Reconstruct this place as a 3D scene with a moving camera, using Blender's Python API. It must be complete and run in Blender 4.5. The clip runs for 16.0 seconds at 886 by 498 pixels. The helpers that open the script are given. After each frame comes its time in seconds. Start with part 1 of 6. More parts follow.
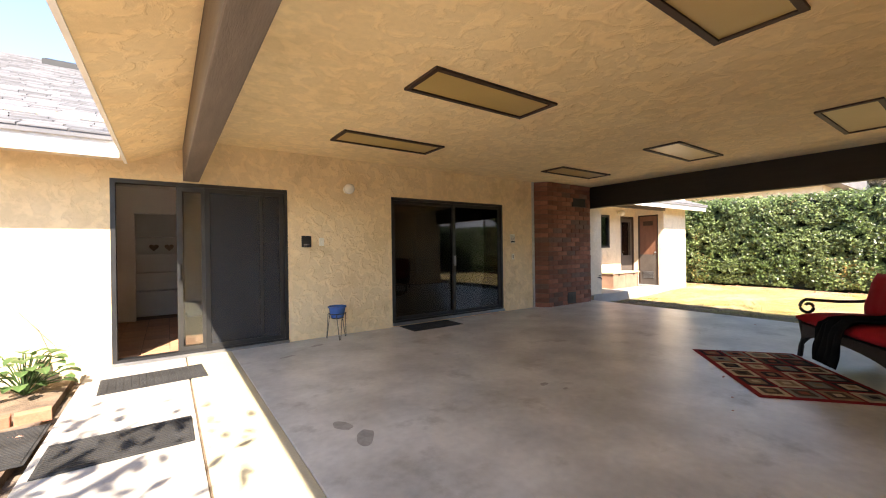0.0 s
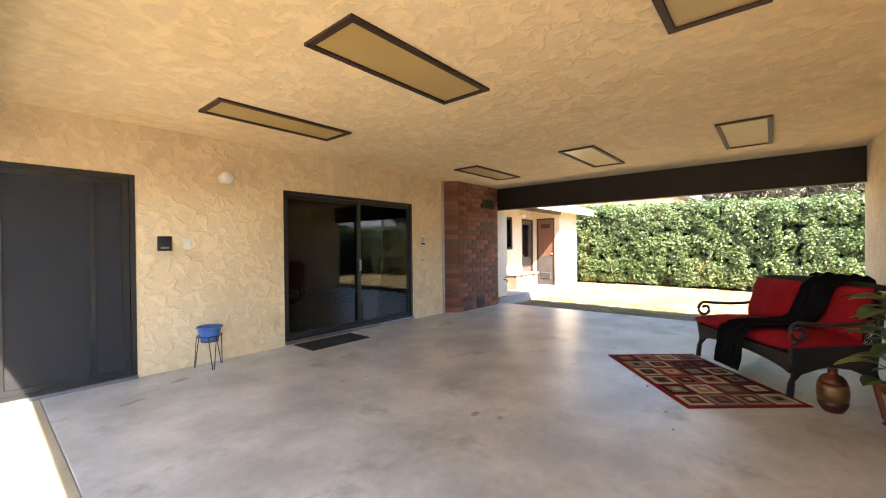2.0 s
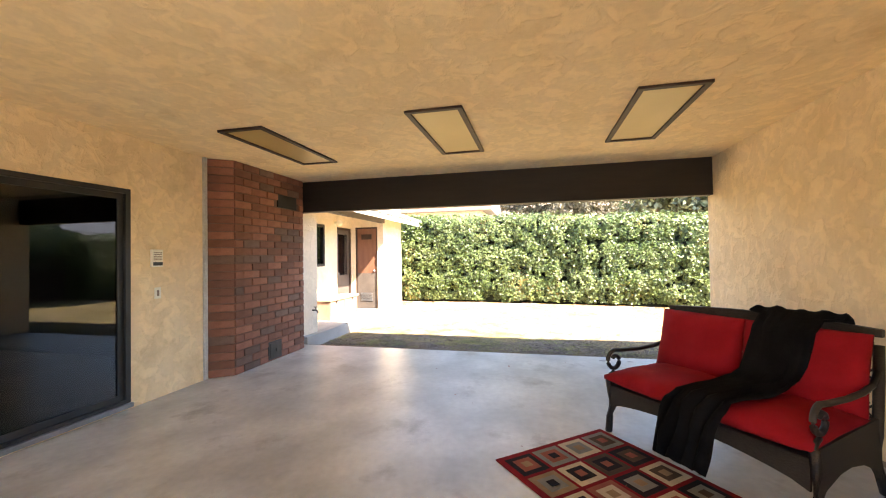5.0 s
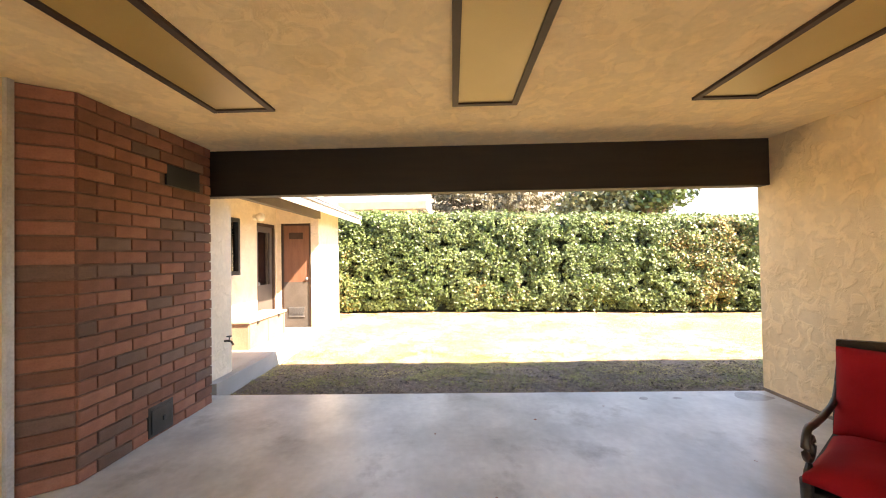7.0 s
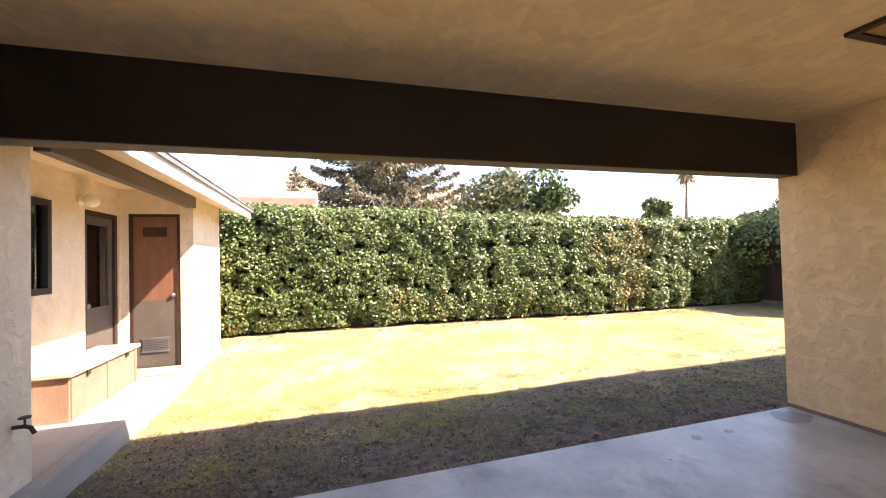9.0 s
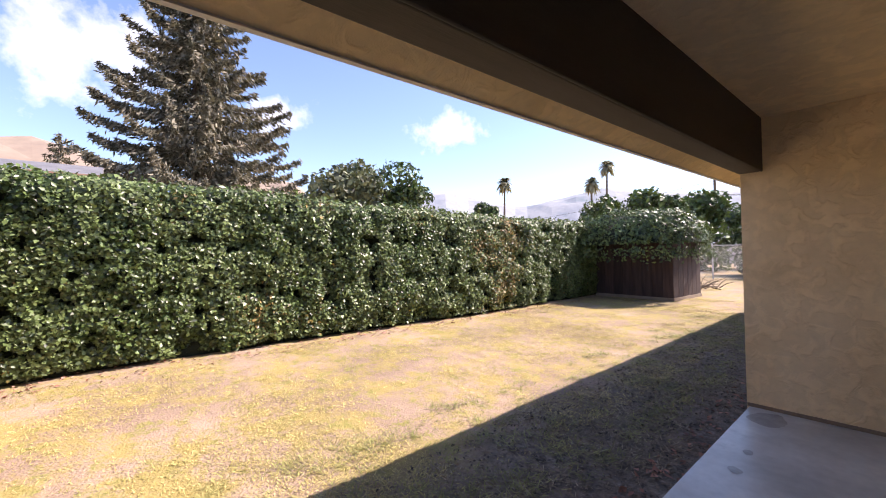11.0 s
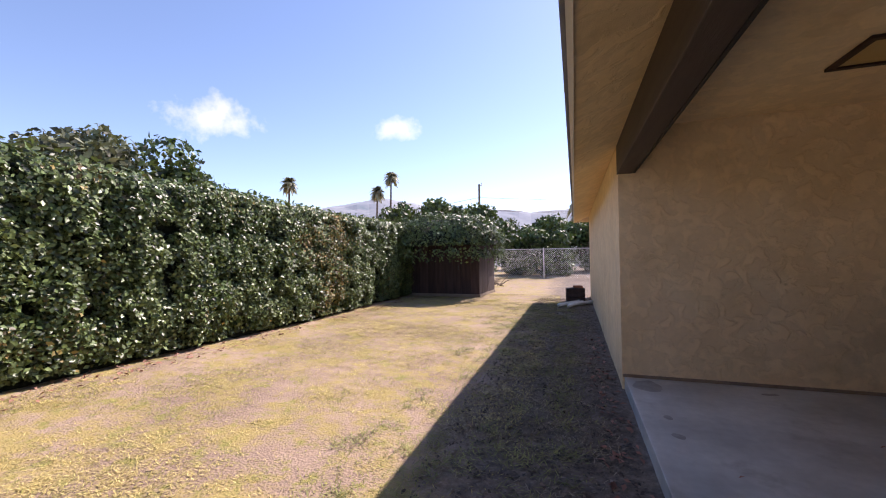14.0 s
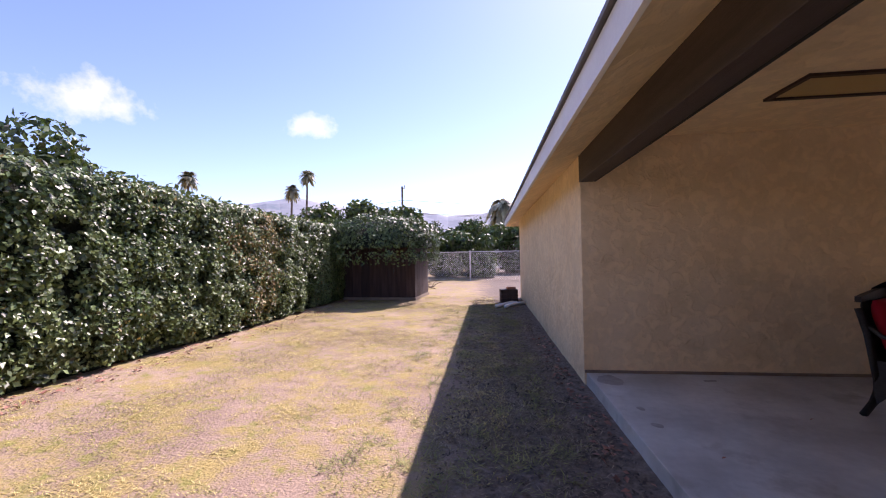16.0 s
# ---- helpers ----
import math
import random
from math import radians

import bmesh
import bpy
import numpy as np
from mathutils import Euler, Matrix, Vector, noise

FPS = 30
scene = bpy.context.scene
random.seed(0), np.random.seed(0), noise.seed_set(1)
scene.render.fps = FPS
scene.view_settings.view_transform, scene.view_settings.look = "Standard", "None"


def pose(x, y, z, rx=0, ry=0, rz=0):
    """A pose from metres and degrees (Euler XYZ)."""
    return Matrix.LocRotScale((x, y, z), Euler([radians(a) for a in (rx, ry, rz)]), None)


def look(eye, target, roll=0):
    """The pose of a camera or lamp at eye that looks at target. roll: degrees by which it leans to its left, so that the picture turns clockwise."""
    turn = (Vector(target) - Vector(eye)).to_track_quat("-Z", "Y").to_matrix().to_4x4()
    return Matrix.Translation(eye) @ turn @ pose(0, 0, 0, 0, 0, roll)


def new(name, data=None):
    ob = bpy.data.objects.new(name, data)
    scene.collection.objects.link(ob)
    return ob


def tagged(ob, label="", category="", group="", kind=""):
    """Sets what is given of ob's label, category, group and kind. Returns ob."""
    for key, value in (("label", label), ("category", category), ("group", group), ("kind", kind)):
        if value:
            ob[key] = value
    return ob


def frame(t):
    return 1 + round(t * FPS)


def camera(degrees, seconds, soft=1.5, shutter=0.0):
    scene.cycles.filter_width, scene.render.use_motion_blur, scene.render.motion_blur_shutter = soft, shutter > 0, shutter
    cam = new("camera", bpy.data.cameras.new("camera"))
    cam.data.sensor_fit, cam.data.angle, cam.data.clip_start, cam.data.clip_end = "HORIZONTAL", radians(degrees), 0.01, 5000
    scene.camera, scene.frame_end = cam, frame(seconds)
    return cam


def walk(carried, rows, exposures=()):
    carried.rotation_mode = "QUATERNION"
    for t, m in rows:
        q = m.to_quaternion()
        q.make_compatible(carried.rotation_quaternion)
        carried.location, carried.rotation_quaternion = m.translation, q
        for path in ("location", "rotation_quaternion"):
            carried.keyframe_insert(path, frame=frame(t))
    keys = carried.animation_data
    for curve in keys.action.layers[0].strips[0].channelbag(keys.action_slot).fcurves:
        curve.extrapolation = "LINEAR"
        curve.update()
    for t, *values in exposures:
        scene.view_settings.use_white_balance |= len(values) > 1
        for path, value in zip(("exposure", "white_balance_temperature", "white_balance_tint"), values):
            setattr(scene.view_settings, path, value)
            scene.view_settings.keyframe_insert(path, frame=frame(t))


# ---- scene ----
cam = camera(96.9, 16.0, 1.1)
PATH = [
    (0, (0.580, 0.459, 1.265), (1.731, 2.095, 1.262), -0.8),
    (0.5, (0.607, 0.539, 1.290), (1.814, 2.134, 1.280), -0.6),
    (1, (0.579, 0.660, 1.303), (1.879, 2.180, 1.293), -0.7),
    (1.5, (0.619, 0.843, 1.313), (2.033, 2.257, 1.297), -0.7),
    (2, (0.886, 1.085, 1.328), (2.417, 2.372, 1.315), -0.6),
    (2.5, (1.141, 1.340, 1.322), (2.779, 2.488, 1.306), -0.7),
    (3, (1.440, 1.594, 1.408), (3.176, 2.588, 1.402), -0.7),
    (3.5, (1.810, 1.804, 1.414), (3.632, 2.629, 1.411), -0.7),
    (4, (2.204, 1.921, 1.408), (4.083, 2.606, 1.419), -0.7),
    (6.5, (4.175, 3.136, 1.476), (6.168, 3.297, 1.508), -1.0),
    (7, (4.532, 3.376, 1.484), (6.532, 3.426, 1.516), -1.0),
    (7.5, (4.904, 3.632, 1.492), (6.902, 3.544, 1.540), -1.1),
    (8, (5.308, 3.881, 1.472), (7.292, 3.640, 1.527), -1.2),
    (10.5, (7.363, 4.543, 1.505), (9.034, 3.444, 1.52), -1.5),
    (11, (7.806, 4.607, 1.489), (9.333, 3.315, 1.506), -1.4),
    (11.5, (8.149, 4.672, 1.471), (9.52, 3.216, 1.487), -1.4),
    (12, (8.431, 4.681, 1.465), (9.654, 3.098, 1.483), -1.3),
    (12.5, (8.713, 4.632, 1.439), (9.778, 2.94, 1.458), -1.1),
    (13, (8.883, 4.619, 1.423), (9.795, 2.84, 1.444), -1.3),
    (13.5, (9.048, 4.644, 1.379), (9.815, 2.797, 1.398), -1.1),
    (14, (9.254, 4.676, 1.336), (9.889, 2.78, 1.36), -1.0),
    (14.5, (9.44, 4.641, 1.322), (9.957, 2.709, 1.348), -1.0),
    (15, (9.649, 4.619, 1.33), (10.052, 2.66, 1.358), -0.9),
    (15.5, (9.779, 4.667, 1.353), (10.087, 2.691, 1.381), -1.1),
    (16, (9.852, 4.703, 1.352), (10.08, 2.716, 1.382), -1.0),
]
EXPOSURES = [(0.0, 2.3, 7500, 14), (2.0, 3.05, 7000, 12), (3.5, 3.5, 6900, 13), (7.0, 3.25, 8700, 17), (8.0, 3.0, 8500, 19), (10.5, 1.58, 7000, 25), (11.5, 1.35, 6800, 26), (13.0, 1.07, 6700, 27), (14.5, 1.02, 6600, 28), (16.0, 1.08, 6400, 38)]
walk(cam, [(t, look(eye, target, roll)) for t, eye, target, roll in PATH], EXPOSURES)

# ---- sky and sun ----
SUN = Vector((-0.43, -0.85, 1.0)).normalized()
world = bpy.data.worlds.new("sky")
scene.world = world
world.use_nodes = True
wn, wl = world.node_tree.nodes, world.node_tree.links
wn.clear()
sky = wn.new("ShaderNodeTexSky")
sky.sky_type = 'NISHITA'
sky.sun_disc = False
sky.sun_elevation = math.asin(SUN.z)
sky.sun_rotation = math.atan2(SUN.x, SUN.y)
sky.air_density, sky.dust_density, sky.ozone_density = 0.9, 0.25, 2.6
geo = wn.new("ShaderNodeTexCoord")
puff = wn.new("ShaderNodeTexNoise")
puff.inputs["Scale"].default_value, puff.inputs["Detail"].default_value = 9.0, 8.0
puff.inputs["Roughness"].default_value = 0.6
wl.new(geo.outputs["Generated"], puff.inputs["Vector"])


def wmath(op, a, b):
    n = wn.new("ShaderNodeMath")
    n.operation = op
    for i, v in enumerate((a, b)):
        if isinstance(v, (int, float)):
            n.inputs[i].default_value = v
        else:
            wl.new(v, n.inputs[i])
    return n.outputs[0]


# small fair-weather clouds: direction, half-width, flatness
CLOUDS = [((0.725, -0.622, 0.297), 0.14, 2.5), ((0.410, -0.862, 0.299), 0.085, 2.6),
          ((0.904, -0.288, 0.316), 0.09, 1.6), ((0.929, 0.052, 0.365), 0.17, 1.3),
          ((0.108, -0.982, 0.155), 0.05, 2.5), ((-0.6, 0.5, 0.5), 0.2, 2.0), ((0.1, 0.8, 0.45), 0.15, 2.0)]
cover = 0.0
for d, r, flat in CLOUDS:
    d = Vector(d).normalized()
    sub = wn.new("ShaderNodeVectorMath")
    sub.operation = 'SUBTRACT'
    wl.new(geo.outputs["Generated"], sub.inputs[0])
    sub.inputs[1].default_value = d
    sc = wn.new("ShaderNodeVectorMath")
    sc.operation = 'MULTIPLY'
    wl.new(sub.outputs[0], sc.inputs[0])
    sc.inputs[1].default_value = (1 / r, 1 / r, flat / r)
    ln = wn.new("ShaderNodeVectorMath")
    ln.operation = 'LENGTH'
    wl.new(sc.outputs[0], ln.inputs[0])
    body = wmath('SUBTRACT', wmath('MULTIPLY', puff.outputs["Fac"], 3.6), wmath('ADD', ln.outputs["Value"], 1.05))
    cover = wmath('MAXIMUM', cover, body)
cl = wn.new("ShaderNodeClamp")
wl.new(wmath('MULTIPLY', cover, 0.75), cl.inputs[0])
cmix = wn.new("ShaderNodeMixRGB")
wl.new(cl.outputs[0], cmix.inputs[0])
wl.new(sky.outputs[0], cmix.inputs[1])
cmix.inputs[2].default_value = (6.3, 6.4, 6.6, 1)
bg = wn.new("ShaderNodeBackground")
bg.inputs[1].default_value = 0.12
wl.new(cmix.outputs[0], bg.inputs[0])
wo = wn.new("ShaderNodeOutputWorld")
wl.new(bg.outputs[0], wo.inputs[0])

sun = new("sun", bpy.data.lights.new("sun", 'SUN'))
sun.data.energy, sun.data.angle, sun.data.color = 4.0, radians(0.55), (1.0, 0.95, 0.86)
sun.matrix_world = look(SUN * 30, (0, 0, 0))


# ---- materials ----
def mat(name, a, b, scale=3.0, rough=0.7, bump=0.3, bscale=60.0, metal=0.0, fine=0.25, rand=0.0, island=0.0, stretch=(1, 1, 1), dist=0.01, spec=0.5, stain=None, stain_scale=1.0, lo=0.35, hi=0.65, trans=0.0):
    m = bpy.data.materials.new(name)
    m.use_nodes = True
    N, L = m.node_tree.nodes, m.node_tree.links
    p = N["Principled BSDF"]
    tc = N.new("ShaderNodeTexCoord")
    mp = N.new("ShaderNodeMapping")
    mp.inputs["Scale"].default_value = stretch
    L.new(tc.outputs["Object"], mp.inputs[0])
    n1 = N.new("ShaderNodeTexNoise")
    n1.inputs["Scale"].default_value, n1.inputs["Detail"].default_value = scale, 6
    L.new(mp.outputs[0], n1.inputs["Vector"])
    rp = N.new("ShaderNodeValToRGB")
    rp.color_ramp.elements[0].position, rp.color_ramp.elements[1].position = lo, hi
    rp.color_ramp.elements[0].color, rp.color_ramp.elements[1].color = (*a, 1), (*b, 1)
    L.new(n1.outputs["Fac"], rp.inputs[0])
    col = rp.outputs[0]
    n2 = N.new("ShaderNodeTexNoise")
    n2.inputs["Scale"].default_value, n2.inputs["Detail"].default_value = bscale, 4
    L.new(mp.outputs[0], n2.inputs["Vector"])

    def vary(src, amount, col):
        mr = N.new("ShaderNodeMapRange")
        mr.inputs["To Min"].default_value, mr.inputs["To Max"].default_value = 1 - amount, 1 + amount
        L.new(src, mr.inputs[0])
        h = N.new("ShaderNodeHueSaturation")
        L.new(mr.outputs[0], h.inputs["Value"])
        L.new(col, h.inputs["Color"])
        return h.outputs[0]
    col = vary(n2.outputs["Fac"], fine, col)
    if rand:
        oi = N.new("ShaderNodeObjectInfo")
        col = vary(oi.outputs["Random"], rand, col)
    if island:
        gi = N.new("ShaderNodeNewGeometry")
        col = vary(gi.outputs["Random Per Island"], island, col)
    if stain:
        n3 = N.new("ShaderNodeTexNoise")
        n3.inputs["Scale"].default_value, n3.inputs["Detail"].default_value, n3.inputs["Roughness"].default_value = stain_scale, 8, 0.65
        L.new(tc.outputs["Object"], n3.inputs["Vector"])
        r3 = N.new("ShaderNodeValToRGB")
        r3.color_ramp.elements[0].position, r3.color_ramp.elements[1].position = 0.56, 0.72
        L.new(n3.outputs["Fac"], r3.inputs[0])
        mx = N.new("ShaderNodeMixRGB")
        L.new(r3.outputs[0], mx.inputs[0])
        L.new(col, mx.inputs[1])
        mx.inputs[2].default_value = (*stain, 1)
        col = mx.outputs[0]
    L.new(col, p.inputs["Base Color"])
    p.inputs["Roughness"].default_value, p.inputs["Metallic"].default_value = rough, metal
    p.inputs["Specular IOR Level"].default_value = spec
    if trans:
        p.inputs["Transmission Weight"].default_value = trans
    if bump:
        bp = N.new("ShaderNodeBump")
        bp.inputs["Strength"].default_value, bp.inputs["Distance"].default_value = bump, dist
        L.new(n2.outputs["Fac"], bp.inputs["Height"])
        L.new(bp.outputs[0], p.inputs["Normal"])
    return m


def stucco(name, a, b, scale=2.2, bscale=8.0, relief=0.009, tone=0.03):
    """Skip-trowelled stucco: broad smears of plaster over a sandy base."""
    m = mat(name, a, b, scale, 0.9, 0, 22, fine=0.09, spec=0.2, lo=0.2, hi=0.8, stain=tuple(v * 0.90 for v in a), stain_scale=1.7)
    N, L = m.node_tree.nodes, m.node_tree.links
    p = N["Principled BSDF"]
    tc = N.new("ShaderNodeTexCoord")
    n1 = N.new("ShaderNodeTexNoise")
    n1.inputs["Scale"].default_value, n1.inputs["Detail"].default_value, n1.inputs["Distortion"].default_value = bscale, 7, 0.7
    L.new(tc.outputs["Object"], n1.inputs["Vector"])
    rp = N.new("ShaderNodeValToRGB")
    rp.color_ramp.elements[0].position, rp.color_ramp.elements[1].position = 0.47, 0.58
    L.new(n1.outputs["Fac"], rp.inputs[0])
    n2 = N.new("ShaderNodeTexNoise")
    n2.inputs["Scale"].default_value = 130
    L.new(tc.outputs["Object"], n2.inputs["Vector"])
    ma = N.new("ShaderNodeMath")
    ma.operation = 'MULTIPLY_ADD'
    L.new(n2.outputs["Fac"], ma.inputs[0])
    ma.inputs[1].default_value = 0.35
    L.new(rp.outputs[0], ma.inputs[2])
    bp = N.new("ShaderNodeBump")
    bp.inputs["Strength"].default_value, bp.inputs["Distance"].default_value = 0.45, relief
    L.new(ma.outputs[0], bp.inputs["Height"])
    L.new(bp.outputs[0], p.inputs["Normal"])
    src = p.inputs["Base Color"].links[0].from_socket
    mr = N.new("ShaderNodeMapRange")
    mr.inputs["To Min"].default_value, mr.inputs["To Max"].default_value = 1 - tone, 1 + tone
    L.new(rp.outputs[0], mr.inputs[0])
    hs = N.new("ShaderNodeHueSaturation")
    L.new(mr.outputs[0], hs.inputs["Value"]); L.new(src, hs.inputs["Color"]); L.new(hs.outputs[0], p.inputs["Base Color"])
    return m


def glass(name, tint, gloss=1.0):
    m = bpy.data.materials.new(name)
    m.use_nodes = True
    N, L = m.node_tree.nodes, m.node_tree.links
    N.clear()
    tr, gl, mx, fr, o = N.new("ShaderNodeBsdfTransparent"), N.new("ShaderNodeBsdfGlossy"), N.new("ShaderNodeMixShader"), N.new("ShaderNodeFresnel"), N.new("ShaderNodeOutputMaterial")
    tr.inputs[0].default_value = (*tint, 1)
    gl.inputs["Roughness"].default_value = 0.01
    gl.inputs["Color"].default_value = (gloss, gloss, gloss, 1)
    fr.inputs[0].default_value = 1.52
    L.new(fr.outputs[0], mx.inputs[0]); L.new(tr.outputs[0], mx.inputs[1]); L.new(gl.outputs[0], mx.inputs[2]); L.new(mx.outputs[0], o.inputs[0])
    return m


def leafy(name, a, b, rough=0.35, spec=0.5):
    m = mat(name, a, b, 1.2, rough, 0, 20, island=0.85, fine=0.15, spec=spec)
    N, L = m.node_tree.nodes, m.node_tree.links
    p, o = N["Principled BSDF"], N["Material Output"]
    tl, mx = N.new("ShaderNodeBsdfTranslucent"), N.new("ShaderNodeMixShader")
    tl.inputs[0].default_value = (b[0] * 1.3, b[1] * 1.3, b[2] * 0.8, 1)
    mx.inputs[0].default_value = 0.14
    L.new(p.outputs[0], mx.inputs[1]); L.new(tl.outputs[0], mx.inputs[2]); L.new(mx.outputs[0], o.inputs[0])
    return m


